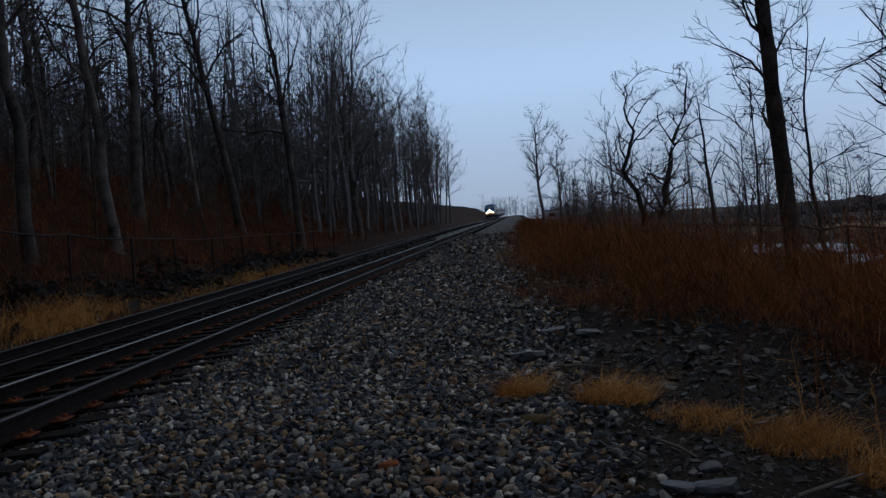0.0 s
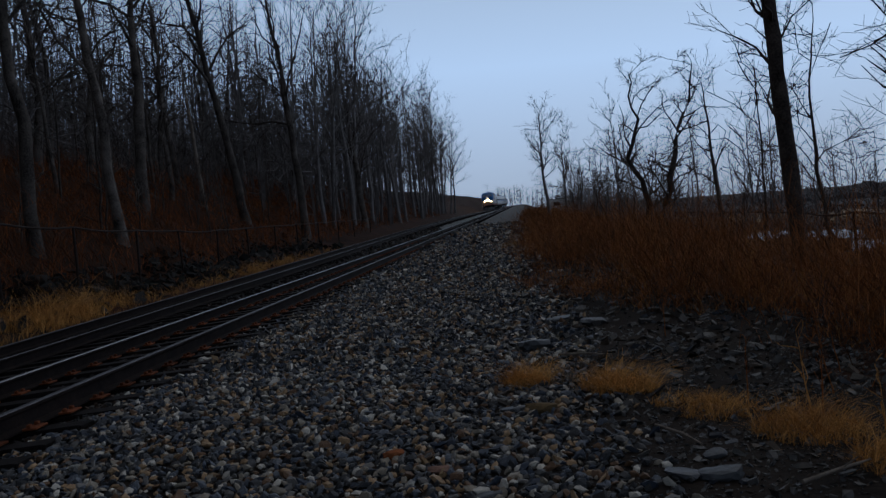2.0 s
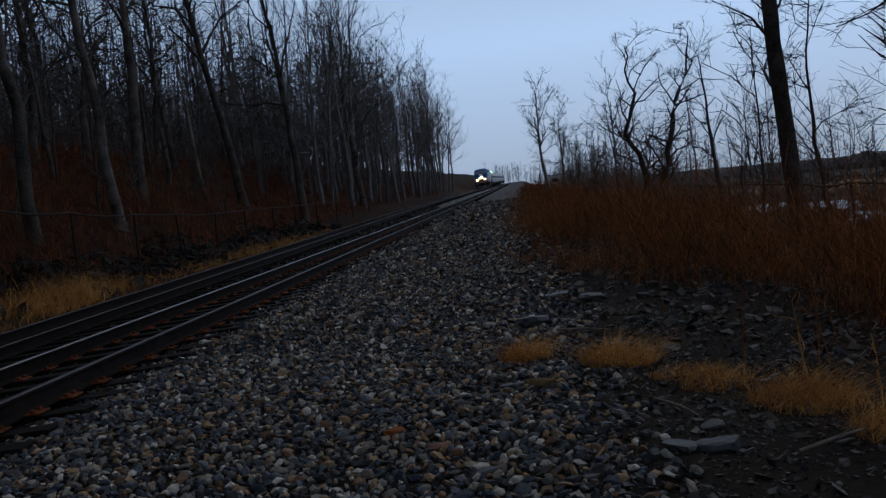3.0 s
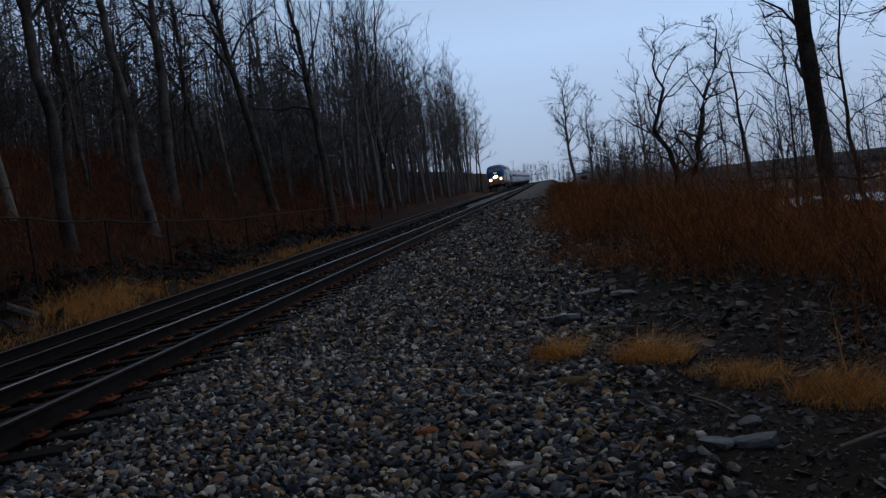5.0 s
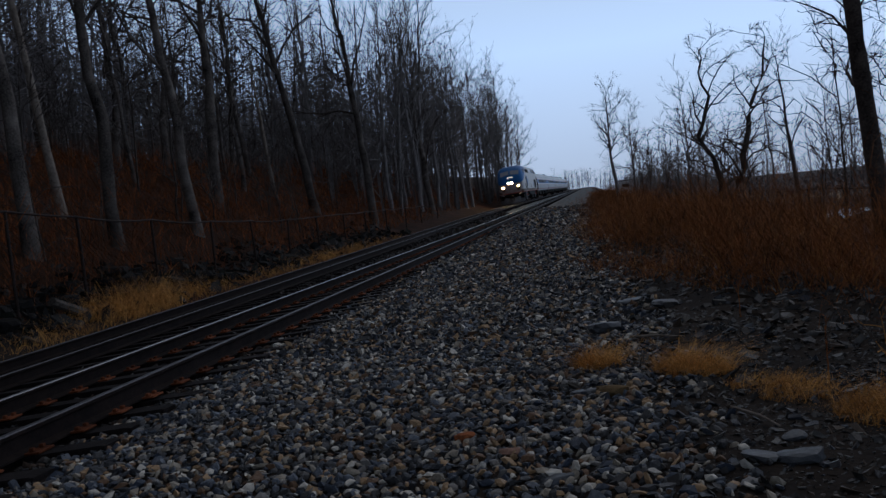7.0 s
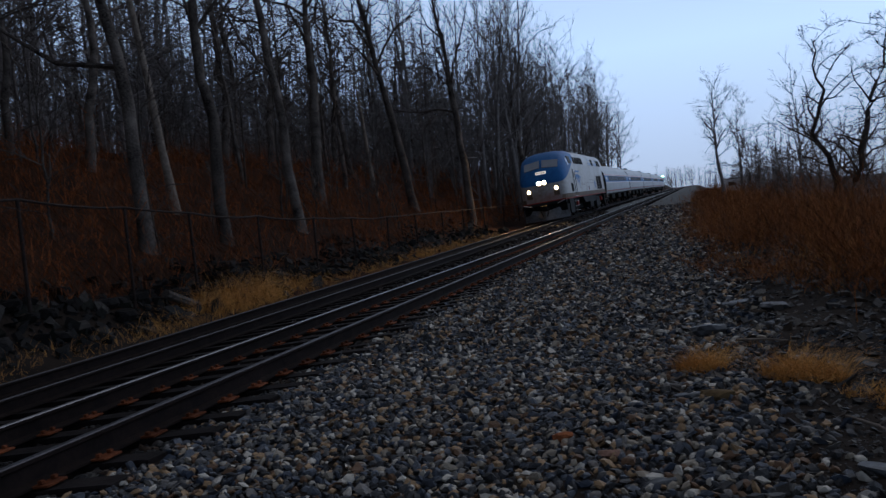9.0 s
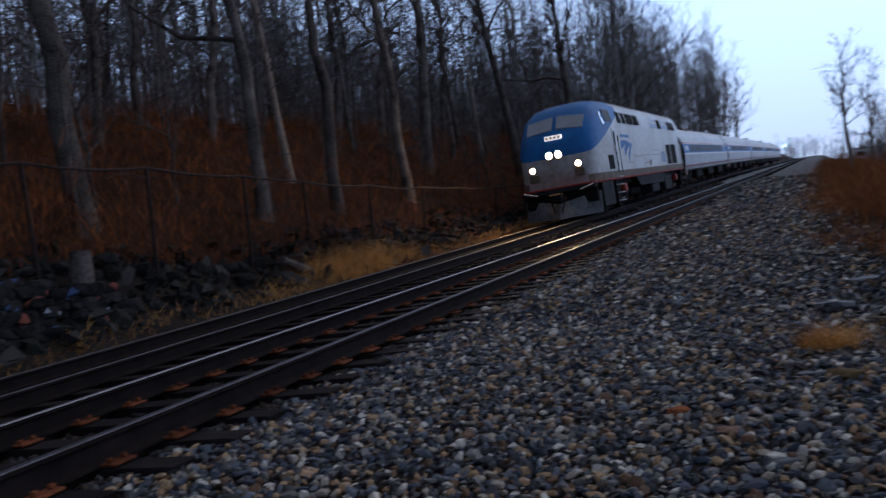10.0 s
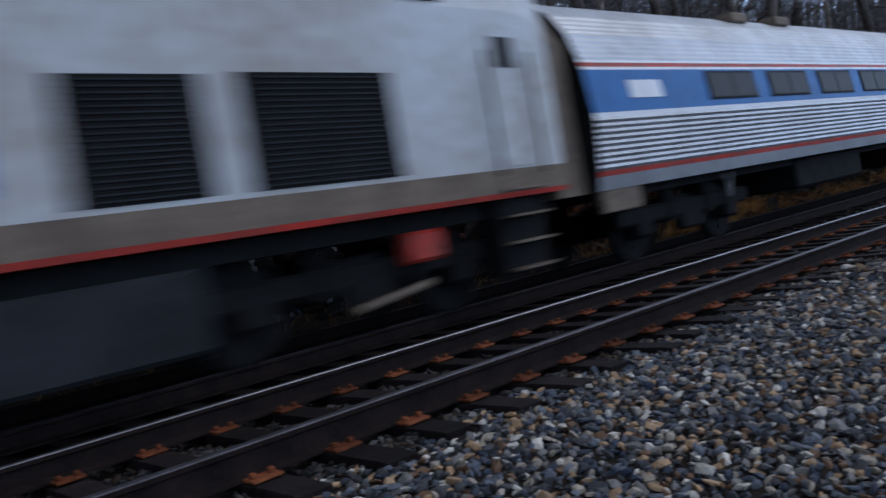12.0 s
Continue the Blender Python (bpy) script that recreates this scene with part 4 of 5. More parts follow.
POSTS = [3.6, 6.3, 9.0, 11.5, 14.3, 16.6, 19.8, 23.2, 26.5, 29.8, 33.5, 37.5, 41.5, 46, 51, 56, 62]
chain_fence("bank_fence", POSTS, "old rusty chain-link fence with a bent top rail", lambda y: float(np.interp(y, [3, 9, 11.6, 14.5, 16.8, 23.3, 29.8, 64], [2.95, 2.88, 2.77, 2.56, 2.38, 2.05, 1.88, 1.9])), lambda y: -11.0, 0.035)
chain_fence("river_fence", [14.5, 19.2, 22.5, 26, 30, 35, 41], "dark wire fence along the river side", lambda y: -0.38 - 0.006 * (y - 19), lambda y: 7.75 + 0.015 * (y - 19), 0.035)


# ---- painted rocks under the bank ----
def build_bank_rocks():
    rng = random.Random(77)
    for i in range(120):
        y = 8.0 + 15 * rng.random() ** 1.2
        u = -10.4 - 1.3 * rng.random()
        s = rng.uniform(0.14, 0.5)
        mat = M_ROCK
        lab = "dark mossy rock piled under the fence"
        rock_thing("bank_rock", u + float(bend(y)), y, (s, s * rng.uniform(0.7, 1.2), s * 0.7), mat, lab, "rock", 300 + i, sink=rng.uniform(-0.15, 0.1), yaw=rng.uniform(0, 360), group="rocks under the bank")
    n = 0
    y = 3.2
    while y < 10.0:
        top = float(np.interp(y, [3, 6.6, 8, 10], [1.55, 1.5, 1.0, 0.8]))
        z = -0.02
        while z < top:
            s = rng.uniform(0.22, 0.40)
            u = -10.42 - 0.26 * z + rng.uniform(-0.06, 0.06)
            yy = y + rng.uniform(-0.08, 0.08)
            kind = rng.random()
            white = kind < (0.8 if yy < 5.9 else 0.12)
            mat, col = (M_CHALK, "white") if white else ((M_SPRAYBLUE, "blue") if kind < (0.88 if yy < 5.9 else 0.24) else ((M_SPRAYRED, "red") if kind < (0.95 if yy < 5.9 else 0.34) else (None, "")))
            lab = "rock daubed with " + col + " spray paint" if mat else "dark bare rock in the stony bank"
            ob = rock_thing("painted_rock" if mat else "bank_rock", u + float(bend(yy)), yy, (s, s * 1.15, s * 0.85), M_ROCK, lab, "rock", 500 + n, yaw=rng.uniform(-30, 30), group="rocks of the stony bank")
            ob.matrix_basis = pose(u, yy, z + s * 0.2, rng.uniform(-12, 12), rng.uniform(-12, 12), rng.uniform(-40, 40))
            if mat:
                ob.data.materials.append(mat)
                cut = 0.16 if white and yy < 5.9 else 0.2
                for f in ob.data.polygons:
                    if noise.noise(f.center * (6.5 / s) * 0.35 + Vector((n * 3.1, 0, 0))) > cut:
                        f.material_index = 1
            n += 1
            z += s * 0.52
        y += 0.26
    # a grey stump and a leaning broken post
    bm = bmesh.new()
    rod_mesh(bm, (0, 0, -0.3), (0.06, 0.10, 0.85), 0.24, 0.17, 12)
    me = bpy.data.meshes.new("tree_stump")
    bm.to_mesh(me)
    bm.free()
    me.materials.append(M_BARK)
    st = tagged(new("tree_stump", me), "weathered grey stump at the foot of a tree", "stump")
    st.matrix_basis = pose(-10.75, 9.5, float(ground_z(-10.75, 9.5)))
    bm = bmesh.new()
    rod_mesh(bm, (0, 0, 0), (-0.1, -0.95, 0.42), 0.11, 0.10, 8)
    me = bpy.data.meshes.new("fallen_log")
    bm.to_mesh(me)
    bm.free()
    me.materials.append(M_BARK)
    lg = tagged(new("fallen_log", me), "short fallen log resting on the rocks", "log")
    lg.matrix_basis = pose(-10.35, 15.6, float(ground_z(-10.35, 15.6)) + 0.05)


build_bank_rocks()


def build_bank_scree():
    """Dark broken stone heaped along the foot of the bank."""
    rng = np.random.default_rng(91)
    u, y = scatter(rng, -12.3, -9.9, 2.0, 46.0, 0.15)
    ok = (rng.uniform(0, 1, len(u)) < np.interp(u, [-12.3, -11.4, -10.3, -9.9], [0.12, 0.75, 0.8, 0.15])) & (rng.uniform(0, 1, len(u)) < np.interp(y, [2, 20, 46], [1, 0.8, 0.3]))
    u, y = u[ok], y[ok]
    x = u + bend(y)
    s = 0.07 + 0.27 * rng.uniform(0, 1, len(u)) ** 2.5
    v, f = rocks(np.stack([x, y, ground_z(x, y) + s * 0.15], -1), s * 1.2, rng, "cube", flat=0.75, tilt=0.6)
    scree = stones_material("mossy_scree", [(0.030, 0.028, 0.027), (0.018, 0.017, 0.017), (0.042, 0.039, 0.036), (0.024, 0.024, 0.020), (0.012, 0.011, 0.011), (0.055, 0.050, 0.046)], 0.85)
    stuff("bank_scree", v, f, scree, "dark broken rocks heaped below the fence", "rocks")


build_bank_scree()


# ---- river side distance ----
def patch(name, label, category, pts, z, mat, kind=""):
    bm = bmesh.new()
    top = [bm.verts.new((x, y, z)) for x, y in pts]
    f = bm.faces.new(top)
    r = bmesh.ops.extrude_face_region(bm, geom=[f])
    for v in r["geom"]:
        if isinstance(v, bmesh.types.BMVert):
            v.co.z -= 0.15
    bmesh.ops.recalc_face_normals(bm, faces=bm.faces[:])
    me = bpy.data.meshes.new(name)
    bm.to_mesh(me)
    bm.free()
    me.materials.append(mat)
    return tagged(new(name, me), label, category, kind=kind)


def blob(cx, cy, rx, ry, seed, n=22):
    rng = random.Random(seed)
    return [(cx + rx * math.cos(a) * rng.uniform(0.7, 1.1), cy + ry * math.sin(a) * rng.uniform(0.7, 1.1)) for a in [2 * math.pi * i / n for i in range(n)]]


for i, (az, d, rx, ry) in enumerate(((16.6, 58, 2.4, 5.0), (18.6, 52, 1.2, 3.0), (21.4, 46, 2.0, 2.4), (20.0, 70, 3.0, 6.0))):
    cx, cy = d * math.sin(radians(az)), d * math.cos(radians(az))
    patch("ice_patch", "patch of grey-white ice on the flats", "ice", blob(cx, cy, rx, ry, 70 + i), float(ground_z(cx, cy)) + 0.35, M_ICE)


def build_far_side():
    rng = np.random.default_rng(33)
    # reed field and low wooded shore across the river
    verts, faces = [], []
    az = np.radians(np.linspace(7, 60, 40))
    for k, a in enumerate(az):
        for d in (128 + 6 * math.sin(k * 0.9), 150 + 9 * math.sin(k * 1.7 + 1)):
            x, y = d * math.sin(a), d * math.cos(a)
            verts += [(x, y, float(ground_z(x, y)) + 0.5), (x, y, float(ground_z(x, y)) - 0.2)]
    for k in range(len(az) - 1):
        b = 4 * k
        faces += [(b, b + 4, b + 6, b + 2), (b, b + 1, b + 5, b + 4), (b + 2, b + 6, b + 7, b + 3)]
    tagged(mesh_object("reed_field", verts, faces, M_FIELD), "pale strip of dead reeds across the flats", "field", kind="structure")
    V, F, n = [], [], 0
    for k in range(1400):
        a = radians(rng.uniform(4, 60))
        d = rng.uniform(300, 420)
        x, y = d * math.sin(a), d * math.cos(a)
        r = rng.uniform(1.6, 3.6) * (1.2 + 0.7 * math.sin(a * 19) + 0.5 * math.sin(a * 47 + 1))
        base, tri = rock_base("ico")
        v = base * (1 + rng.uniform(-0.4, 0.4, (len(base), 1))) * np.array([r * 1.6, r * 1.6, r]) + np.array([x, y, float(ground_z(x, y)) + r * 0.15])
        V.append(v)
        F.append(tri + n)
        n += len(v)
    # reed clumps and low scrub scattered over the flats
    for name, mat, count, lo, hi, size, label, cat in (("reed_clumps", M_FIELD, 900, 112, 165, (0.35, 0.9), "pale dead reed clumps across the flats", "reeds"),
                                                       ("flats_scrub", M_BRUSHDARK, 1500, 42, 230, (0.25, 1.0), "low dark scrub scattered over the flats", "scrub")):
        SV, SF, m = [], [], 0
        for k in range(count):
            a = radians(rng.uniform(8, 60))
            d = rng.uniform(lo, hi)
            x, y, r = d * math.sin(a), d * math.cos(a), rng.uniform(*size)
            if x < 13:
                continue
            base, tri = rock_base("ico")
            v = base * (1 + rng.uniform(-0.5, 0.5, (len(base), 1))) * np.array([r * 2.2, r * 2.2, r * 0.8]) + np.array([x, y, float(ground_z(x, y)) + r * 0.2])
            SV.append(v)
            SF.append(tri + m)
            m += len(v)
        stuff(name, np.concatenate(SV), np.concatenate(SF), mat, label, cat)
    stuff("far_shore_wood", np.concatenate(V), np.concatenate(F), M_FARWOOD, "low grey woodland along the far shore", "woodland")


build_far_side()


def build_trailer():
    """A white trailer half hidden by scrub towards the river."""
    root = tagged(new("trailer"), "white box trailer parked behind distant scrub", "trailer")
    place(root, 9.4, 140.0, sink=0.25)
    x = y = z = 0.0
    part("body", boxed(x - 2.1, x + 2.1, y - 1.1, y + 1.1, z + 0.6, z + 2.75, 0.08), M_WHITE, root)
    part("roof", boxed(x - 2.15, x + 2.15, y - 1.15, y + 1.15, z + 2.75, z + 2.9, 0.05), M_SKIRT, root)
    part("door", boxed(x + 0.5, x + 1.2, y - 1.14, y - 1.09, z + 0.8, z + 2.5), M_GRIME, root)
    part("window", boxed(x - 1.4, x - 0.3, y - 1.14, y - 1.09, z + 1.7, z + 2.3), M_GLASS, root)
    for s in (-1, 1):
        bm = bmesh.new()
        rod_mesh(bm, (x + 0.3, y + s * 0.95, z + 0.33), (x + 0.3, y + s * 1.12, z + 0.33), 0.33, sides=16)
        part("wheel", bm, M_BLACK, root)


build_trailer()


# ---- the train ----
def loft(bm, stations, profile, closed_ends=True):
    rings = []
    for st in stations:
        rings.append([bm.verts.new((x, st[0], z)) for x, z in profile(st)])
    k = len(rings[0])
    for a, b in zip(rings, rings[1:]):
        for j in range(k):
            bm.faces.new((a[j], a[(j + 1) % k], b[(j + 1) % k], b[j]))
    if closed_ends:
        bm.faces.new(rings[0][::-1])
        bm.faces.new(rings[-1])
    bmesh.ops.recalc_face_normals(bm, faces=bm.faces[:])


def plate_on_side(x, y0, y1, z0, z1, thick=0.02, slope=0.0, bevel=0.0):
    """A plate on the near side of a body, leaning inwards with height by slope."""
    bm = bmesh.new()
    add_box(bm, x - 0.03, x + thick, y0, y1, z0, z1, bevel)
    for v in bm.verts:
        v.co.x -= slope * (v.co.z - z0)
    return bm


def loco_profile(st):
    y, w, zt, zs = st
    h = zt - zs
    half = [(w * 0.99, 1.20), (w, 1.26), (w, 1.53), (w, 1.9), (w, (1.9 + zs) / 2), (w, zs), (w * 0.965, zs + 0.33 * h), (w * 0.88, zs + 0.70 * h), (w * 0.70, zs + 0.90 * h), (w * 0.4, zs + 0.98 * h)]
    return half + [(0, zt)] + [(-x, z) for x, z in half[::-1]]


LOCO = [(-0.66, 1.12, 2.48, 2.00), (-0.52, 1.32, 2.91, 2.38), (-0.22, 1.43, 3.29, 2.65), (0.25, 1.49, 3.77, 2.97), (0.75, 1.515, 4.13, 3.20), (1.3, 1.525, 4.33, 3.33), (2, 1.525, 4.43, 3.39), (3.2, 1.525, 4.47, 3.40),
        (20.6, 1.525, 4.47, 3.40), (21, 1.515, 4.41, 3.34), (21.3, 1.48, 4.26, 3.24)]


def wheelset(r):
    bm = bmesh.new()
    for s in (-1, 1):
        rod_mesh(bm, (s * 0.66, 0, 0), (s * 0.785, 0, 0), r, sides=28)
        rod_mesh(bm, (s * 0.65, 0, 0), (s * 0.68, 0, 0), r + 0.025, sides=28)
        rod_mesh(bm, (s * 0.78, 0, 0), (s * 0.83, 0, 0), r * 0.35, sides=12)
        for k in range(5):
            a = k * 2 * math.pi / 5
            rod_mesh(bm, (s * 0.785, r * 0.62 * math.cos(a), r * 0.62 * math.sin(a)), (s * 0.80, r * 0.62 * math.cos(a), r * 0.62 * math.sin(a)), r * 0.12, sides=8)
    rod_mesh(bm, (-0.7, 0, 0), (0.7, 0, 0), 0.09, sides=10)
    return bm


SPINNERS = []


def truck(parent, y, base, r, label, red=False, spin=True):
    bm = bmesh.new()
    for s in (-1, 1):
        add_box(bm, s * 0.98 - 0.09, s * 0.98 + 0.09, y - base * 0.75, y + base * 0.75, 0.52, 0.78, 0.04)
        for k in (-1, 1):
            add_box(bm, s * 0.98 - 0.12, s * 0.98 + 0.12, y + k * base / 2 - 0.2, y + k * base / 2 + 0.2, 0.32, 0.70, 0.05)
            rod_mesh(bm, (s * 1.02, y + k * base * 0.22, 0.48), (s * 1.02, y + k * base * 0.22, 0.98), 0.11, sides=10)
        add_box(bm, s * 1.0 - 0.1, s * 1.0 + 0.1, y - 0.34, y + 0.34, 0.30, 0.60, 0.04)
    add_box(bm, -0.95, 0.95, y - 0.3, y + 0.3, 0.55, 0.85, 0.04)
    tr = part("truck_frame", bm, M_BLACK, parent, label)
    for k in (-1, 1):
        ws = part("wheelset", wheelset(r), M_BLACK, parent)
        ws.matrix_basis = pose(0, y + k * base / 2, r)
        if spin:
            SPINNERS.append((ws, y + k * base / 2, r))
    return tr


def build_locomotive():
    loco = tagged(new("locomotive"), "silver diesel locomotive with a blue nose and lit headlights", "locomotive")
    bm = bmesh.new()
    loft(bm, LOCO, loco_profile)
    bmesh.ops.bisect_plane(bm, geom=bm.verts[:] + bm.edges[:] + bm.faces[:], plane_co=(0, 0, 2.54), plane_no=Vector((0, -0.31, 1)).normalized())
    bmesh.ops.bisect_plane(bm, geom=bm.verts[:] + bm.edges[:] + bm.faces[:], plane_co=(0, 4.3, 0), plane_no=(0, 1, 0))
    bm.normal_update()
    for f in bm.faces:
        c = f.calc_center_median()
        if c.z < 1.26:
            f.material_index = 2
        elif c.z < 1.53 and abs(c.x) > 0.5:
            f.material_index = 3
        elif c.z > 2.54 + 0.31 * c.y and c.y < 4.3:
            f.material_index = 1
        f.smooth = c.y < 3.2 and c.z > 1.6
    part("body", bm, [M_SILVER, M_BLUE, M_RED, M_GRIME], loco)
    # windshield panes on the sloping face, reflected sky painted as pale grey
    for s in (-1, 1):
        bm = bmesh.new()
        q = [(s * 0.08, -0.15, 3.355), (s * 1.06, -0.13, 3.225), (s * 1.08, 0.30, 3.70), (s * 0.08, 0.27, 3.81)]
        vs = [bm.verts.new(Vector(p) + Vector((0, -0.06, 0.06))) for p in q]
        f = bm.faces.new(vs if s > 0 else vs[::-1])
        bm.normal_update()
        r = bmesh.ops.extrude_face_region(bm, geom=[f])
        for v in r["geom"]:
            if isinstance(v, bmesh.types.BMVert):
                v.co += Vector((0, 0.09, -0.08))
        bmesh.ops.recalc_face_normals(bm, faces=bm.faces[:])
        part("windshield", bm, M_SHIELD, loco, "glossy windshield pane with the sky's reflection in its pale colour")
    part("cab_window", plate_on_side(1.533, 1.55, 2.75, 3.45, 3.92, 0.012, 0.23), M_GLASS, loco, "dark side window of the cab")
    part("cab_window", plate_on_side(1.527, 0.98, 1.38, 3.33, 3.79, 0.014, 0.24), M_SHIELD, loco, "quarter light of the cab with reflected sky in its pale colour")
    # upper louvred openings
    for y0, y1 in ((3.87, 4.55), (4.87, 5.55), (5.8, 7.2), (7.4, 8.5), (13.7, 14.7), (17.2, 18.2), (18.5, 19.5)):
        lv = part("louvre", plate_on_side(1.535, y0, y1, 3.45, 3.92, 0.012, 0.23), M_BLACK, loco, "dark louvred opening under the roof")
        for k in range(5):
            z = 3.49 + k * 0.085
            bm = boxed(1.52 - 0.23 * (z - 3.45), 1.565 - 0.23 * (z - 3.45), y0 + 0.03, y1 - 0.03, z, z + 0.02)
            part("slat", bm, M_BLACK, lv)
    # radiator grilles near the rear and a small one by the cab
    for y0, y1, z0, z1 in ((15.32, 16.52, 1.58, 2.63), (16.88, 18.62, 1.58, 2.65), (1.2, 2.05, 1.60, 2.15)):
        gr = part("grille", plate_on_side(1.528, y0, y1, z0, z1, 0.012), M_BLACK, loco, "black radiator grille")
        n = int((z1 - z0) / 0.055)
        for k in range(n):
            z = z0 + 0.03 + k * (z1 - z0 - 0.03) / n
            part("slat", boxed(1.53, 1.556, y0 + 0.03, y1 - 0.03, z, z + 0.016), M_SKIRT, gr)
    # doors, ladders and steps
    for y0, y1 in ((2.4, 2.98), (20.1, 20.75)):
        dr = part("door", plate_on_side(1.527, y0, y1, 1.56, 3.2, 0.012), M_SILVER, loco, "recessed grey side door")
        part("window", plate_on_side(1.54, y0 + 0.15, y1 - 0.15, 2.72, 3.08, 0.01), M_GLASS, dr)
        for zf in (1.72, 2.14, 2.56) if y0 < 10 else ():
            part("foothold", boxed(1.52, 1.546, y0 + 0.17, y1 - 0.17, zf, zf + 0.13, 0.01), M_BLACK, dr, "dark foothold in the door column")
        for yy in (y0 - 0.06, y1 + 0.04):
            bm = bmesh.new()
            rod_mesh(bm, (1.60, yy, 1.45), (1.60, yy, 2.9), 0.018, sides=6)
            part("handrail", bm, M_BLACK, loco)
        for z in (0.35, 0.66, 0.97, 1.28):
            part("step", boxed(1.30, 1.60, y0, y1, z, z + 0.03), M_WHITE if y0 < 10 else M_GRIME, loco, "pale-edged step" if y0 < 10 else "dirty brown step")
        part("step_well", boxed(1.0, 1.40, y0 - 0.05, y1 + 0.05, 0.3, 1.2), M_BLACK, loco)
    # nose gear
    for x in (-0.17, 0.17):
        bm = bmesh.new()
        rod_mesh(bm, (x, -0.50, 2.43), (x, -0.76, 2.43), 0.15, sides=20)
        hl = part("headlight", bm, M_PLOW, loco, "round lit headlight")
        bm = bmesh.new()
        bmesh.ops.create_circle(bm, cap_ends=True, segments=20, radius=0.112, matrix=pose(x, -0.764, 2.43, 90, 0, 0))
        part("lens", bm, M_LAMP, hl, "glowing lens")
    for x in (-0.86, 0.86):
        bm = bmesh.new()
        rod_mesh(bm, (x, -0.45, 1.99), (x, -0.78, 1.99), 0.14, sides=20)
        dl = part("ditch_light", bm, M_PLOW, loco, "lit ditch light")
        bm = bmesh.new()
        bmesh.ops.create_circle(bm, cap_ends=True, segments=20, radius=0.10, matrix=pose(x, -0.784, 1.99, 90, 0, 0))
        part("lens", bm, M_DITCH, dl, "glowing lens")
        part("light_box", boxed(x - 0.17, x + 0.17, -0.78, -0.5, 1.54, 1.83, 0.02), M_GRIME, loco)
        bm = bmesh.new()
        rod_mesh(bm, (x, -0.58, 2.18), (x, -0.50, 2.32), 0.07, sides=10)
        part("marker_light", bm, M_GRIME, loco)
    board = part("number_board", boxed(-0.32, 0.32, -0.52, -0.2, 2.99, 3.14, 0.02), M_BOARD, loco, "lit number board")
    for k in range(4):
        part("number_bar", boxed(-0.27 + k * 0.15, -0.18 + k * 0.15, -0.525, -0.50, 3.02, 3.11), M_SKIRT, board)
    part("anticlimber", boxed(-1.35, 1.35, -0.80, -0.3, 1.04, 1.22, 0.04), M_SKIRT, loco, "dirty buffer beam")
    part("red_band", boxed(-1.36, 1.36, -0.81, -0.3, 1.22, 1.27), M_RED, loco)
    bm = bmesh.new()
    vs = [bm.verts.new(p) for p in ((-1.42, -0.38, 0.92), (0, -0.98, 0.66), (1.42, -0.38, 0.92), (1.42, -0.50, 0.12), (0, -1.15, 0.12), (-1.42, -0.50, 0.12))]
    bm.faces.new((vs[0], vs[1], vs[4], vs[5]))
    bm.faces.new((vs[1], vs[2], vs[3], vs[4]))
    r = bmesh.ops.extrude_face_region(bm, geom=bm.faces[:])
    for v in r["geom"]:
        if isinstance(v, bmesh.types.BMVert):
            v.co.y += 0.08
    bmesh.ops.recalc_face_normals(bm, faces=bm.faces[:])
    part("pilot_plow", bm, material("scuffed_plow_steel", (0.19, 0.195, 0.21), (0.075, 0.07, 0.066), rough=0.75, scale=2), loco, "grey steel pilot plow")
    part("pilot_recess", boxed(-1.34, 1.34, -0.62, -0.25, 0.55, 1.03, 0.03), M_BLACK, loco)
    bm = boxed(-0.16, 0.16, -1.35, -0.6, 0.72, 1.02, 0.05)
    add_box(bm, -0.22, 0.22, -1.45, -1.2, 0.70, 1.05, 0.06)
    part("coupler", bm, M_BLACK, loco)
    for s in (-1, 1):
        bm = bmesh.new()
        rod_mesh(bm, (s * 0.8, -0.84, 1.06), (s * 1.3, -0.84, 1.2), 0.02, sides=6)
        part("handrail", bm, M_WHITE, loco, "white grab rail")
        bm = bmesh.new()
        rod_mesh(bm, (s * 0.3, -1.05, 0.9), (s * 0.12, -1.25, 0.35), 0.03, sides=6)
        part("air_hose", bm, M_BLACK, loco)
    for s in (-1, 1):
        part("side_skirt", boxed(s * 1.46 - 0.03, s * 1.46 + 0.03, -0.30, 1.55, 0.30, 1.2, 0.02), M_SKIRT, loco, "dark side skirt panel")
    # underframe
    bm = bmesh.new()
    loft(bm, [(6.3, 1.19), (7.2, 0.78), (13.4, 0.72), (14.2, 1.19)], lambda st: [(1.47, 1.195), (1.47, st[1]), (-1.47, st[1]), (-1.47, 1.195)])
    part("fuel_tank", bm, M_SKIRT, loco, "dark grey fuel tank under the frame")
    part("equipment_box", boxed(-1.42, 1.42, 10.2, 12.2, 0.32, 0.75, 0.04), M_SKIRT, loco)
    part("equipment_box", boxed(-1.44, 1.44, 14.0, 16.3, 0.27, 1.0, 0.04), M_SKIRT, loco)
    part("equipment_box", boxed(-0.9, 0.9, 7.4, 9.9, 0.40, 0.75, 0.06), M_BLACK, loco)
    part("underframe", boxed(-1.2, 1.2, 0.2, 21.2, 1.0, 1.19), M_BLACK, loco)
    truck(loco, 4.2, 2.74, 0.508, "black locomotive truck")
    truck(loco, 18.3, 2.74, 0.508, "black locomotive truck")
    for y in (4.6, 18.95):
        part("brake_cylinder", boxed(1.1, 1.34, y - 0.24, y + 0.24, 0.66, 1.0, 0.04), M_RED, loco, "red brake cylinder")
        bm = bmesh.new()
        rod_mesh(bm, (1.15, y + 0.1, 0.42), (1.15, y - 0.9, 0.30), 0.05, sides=8)
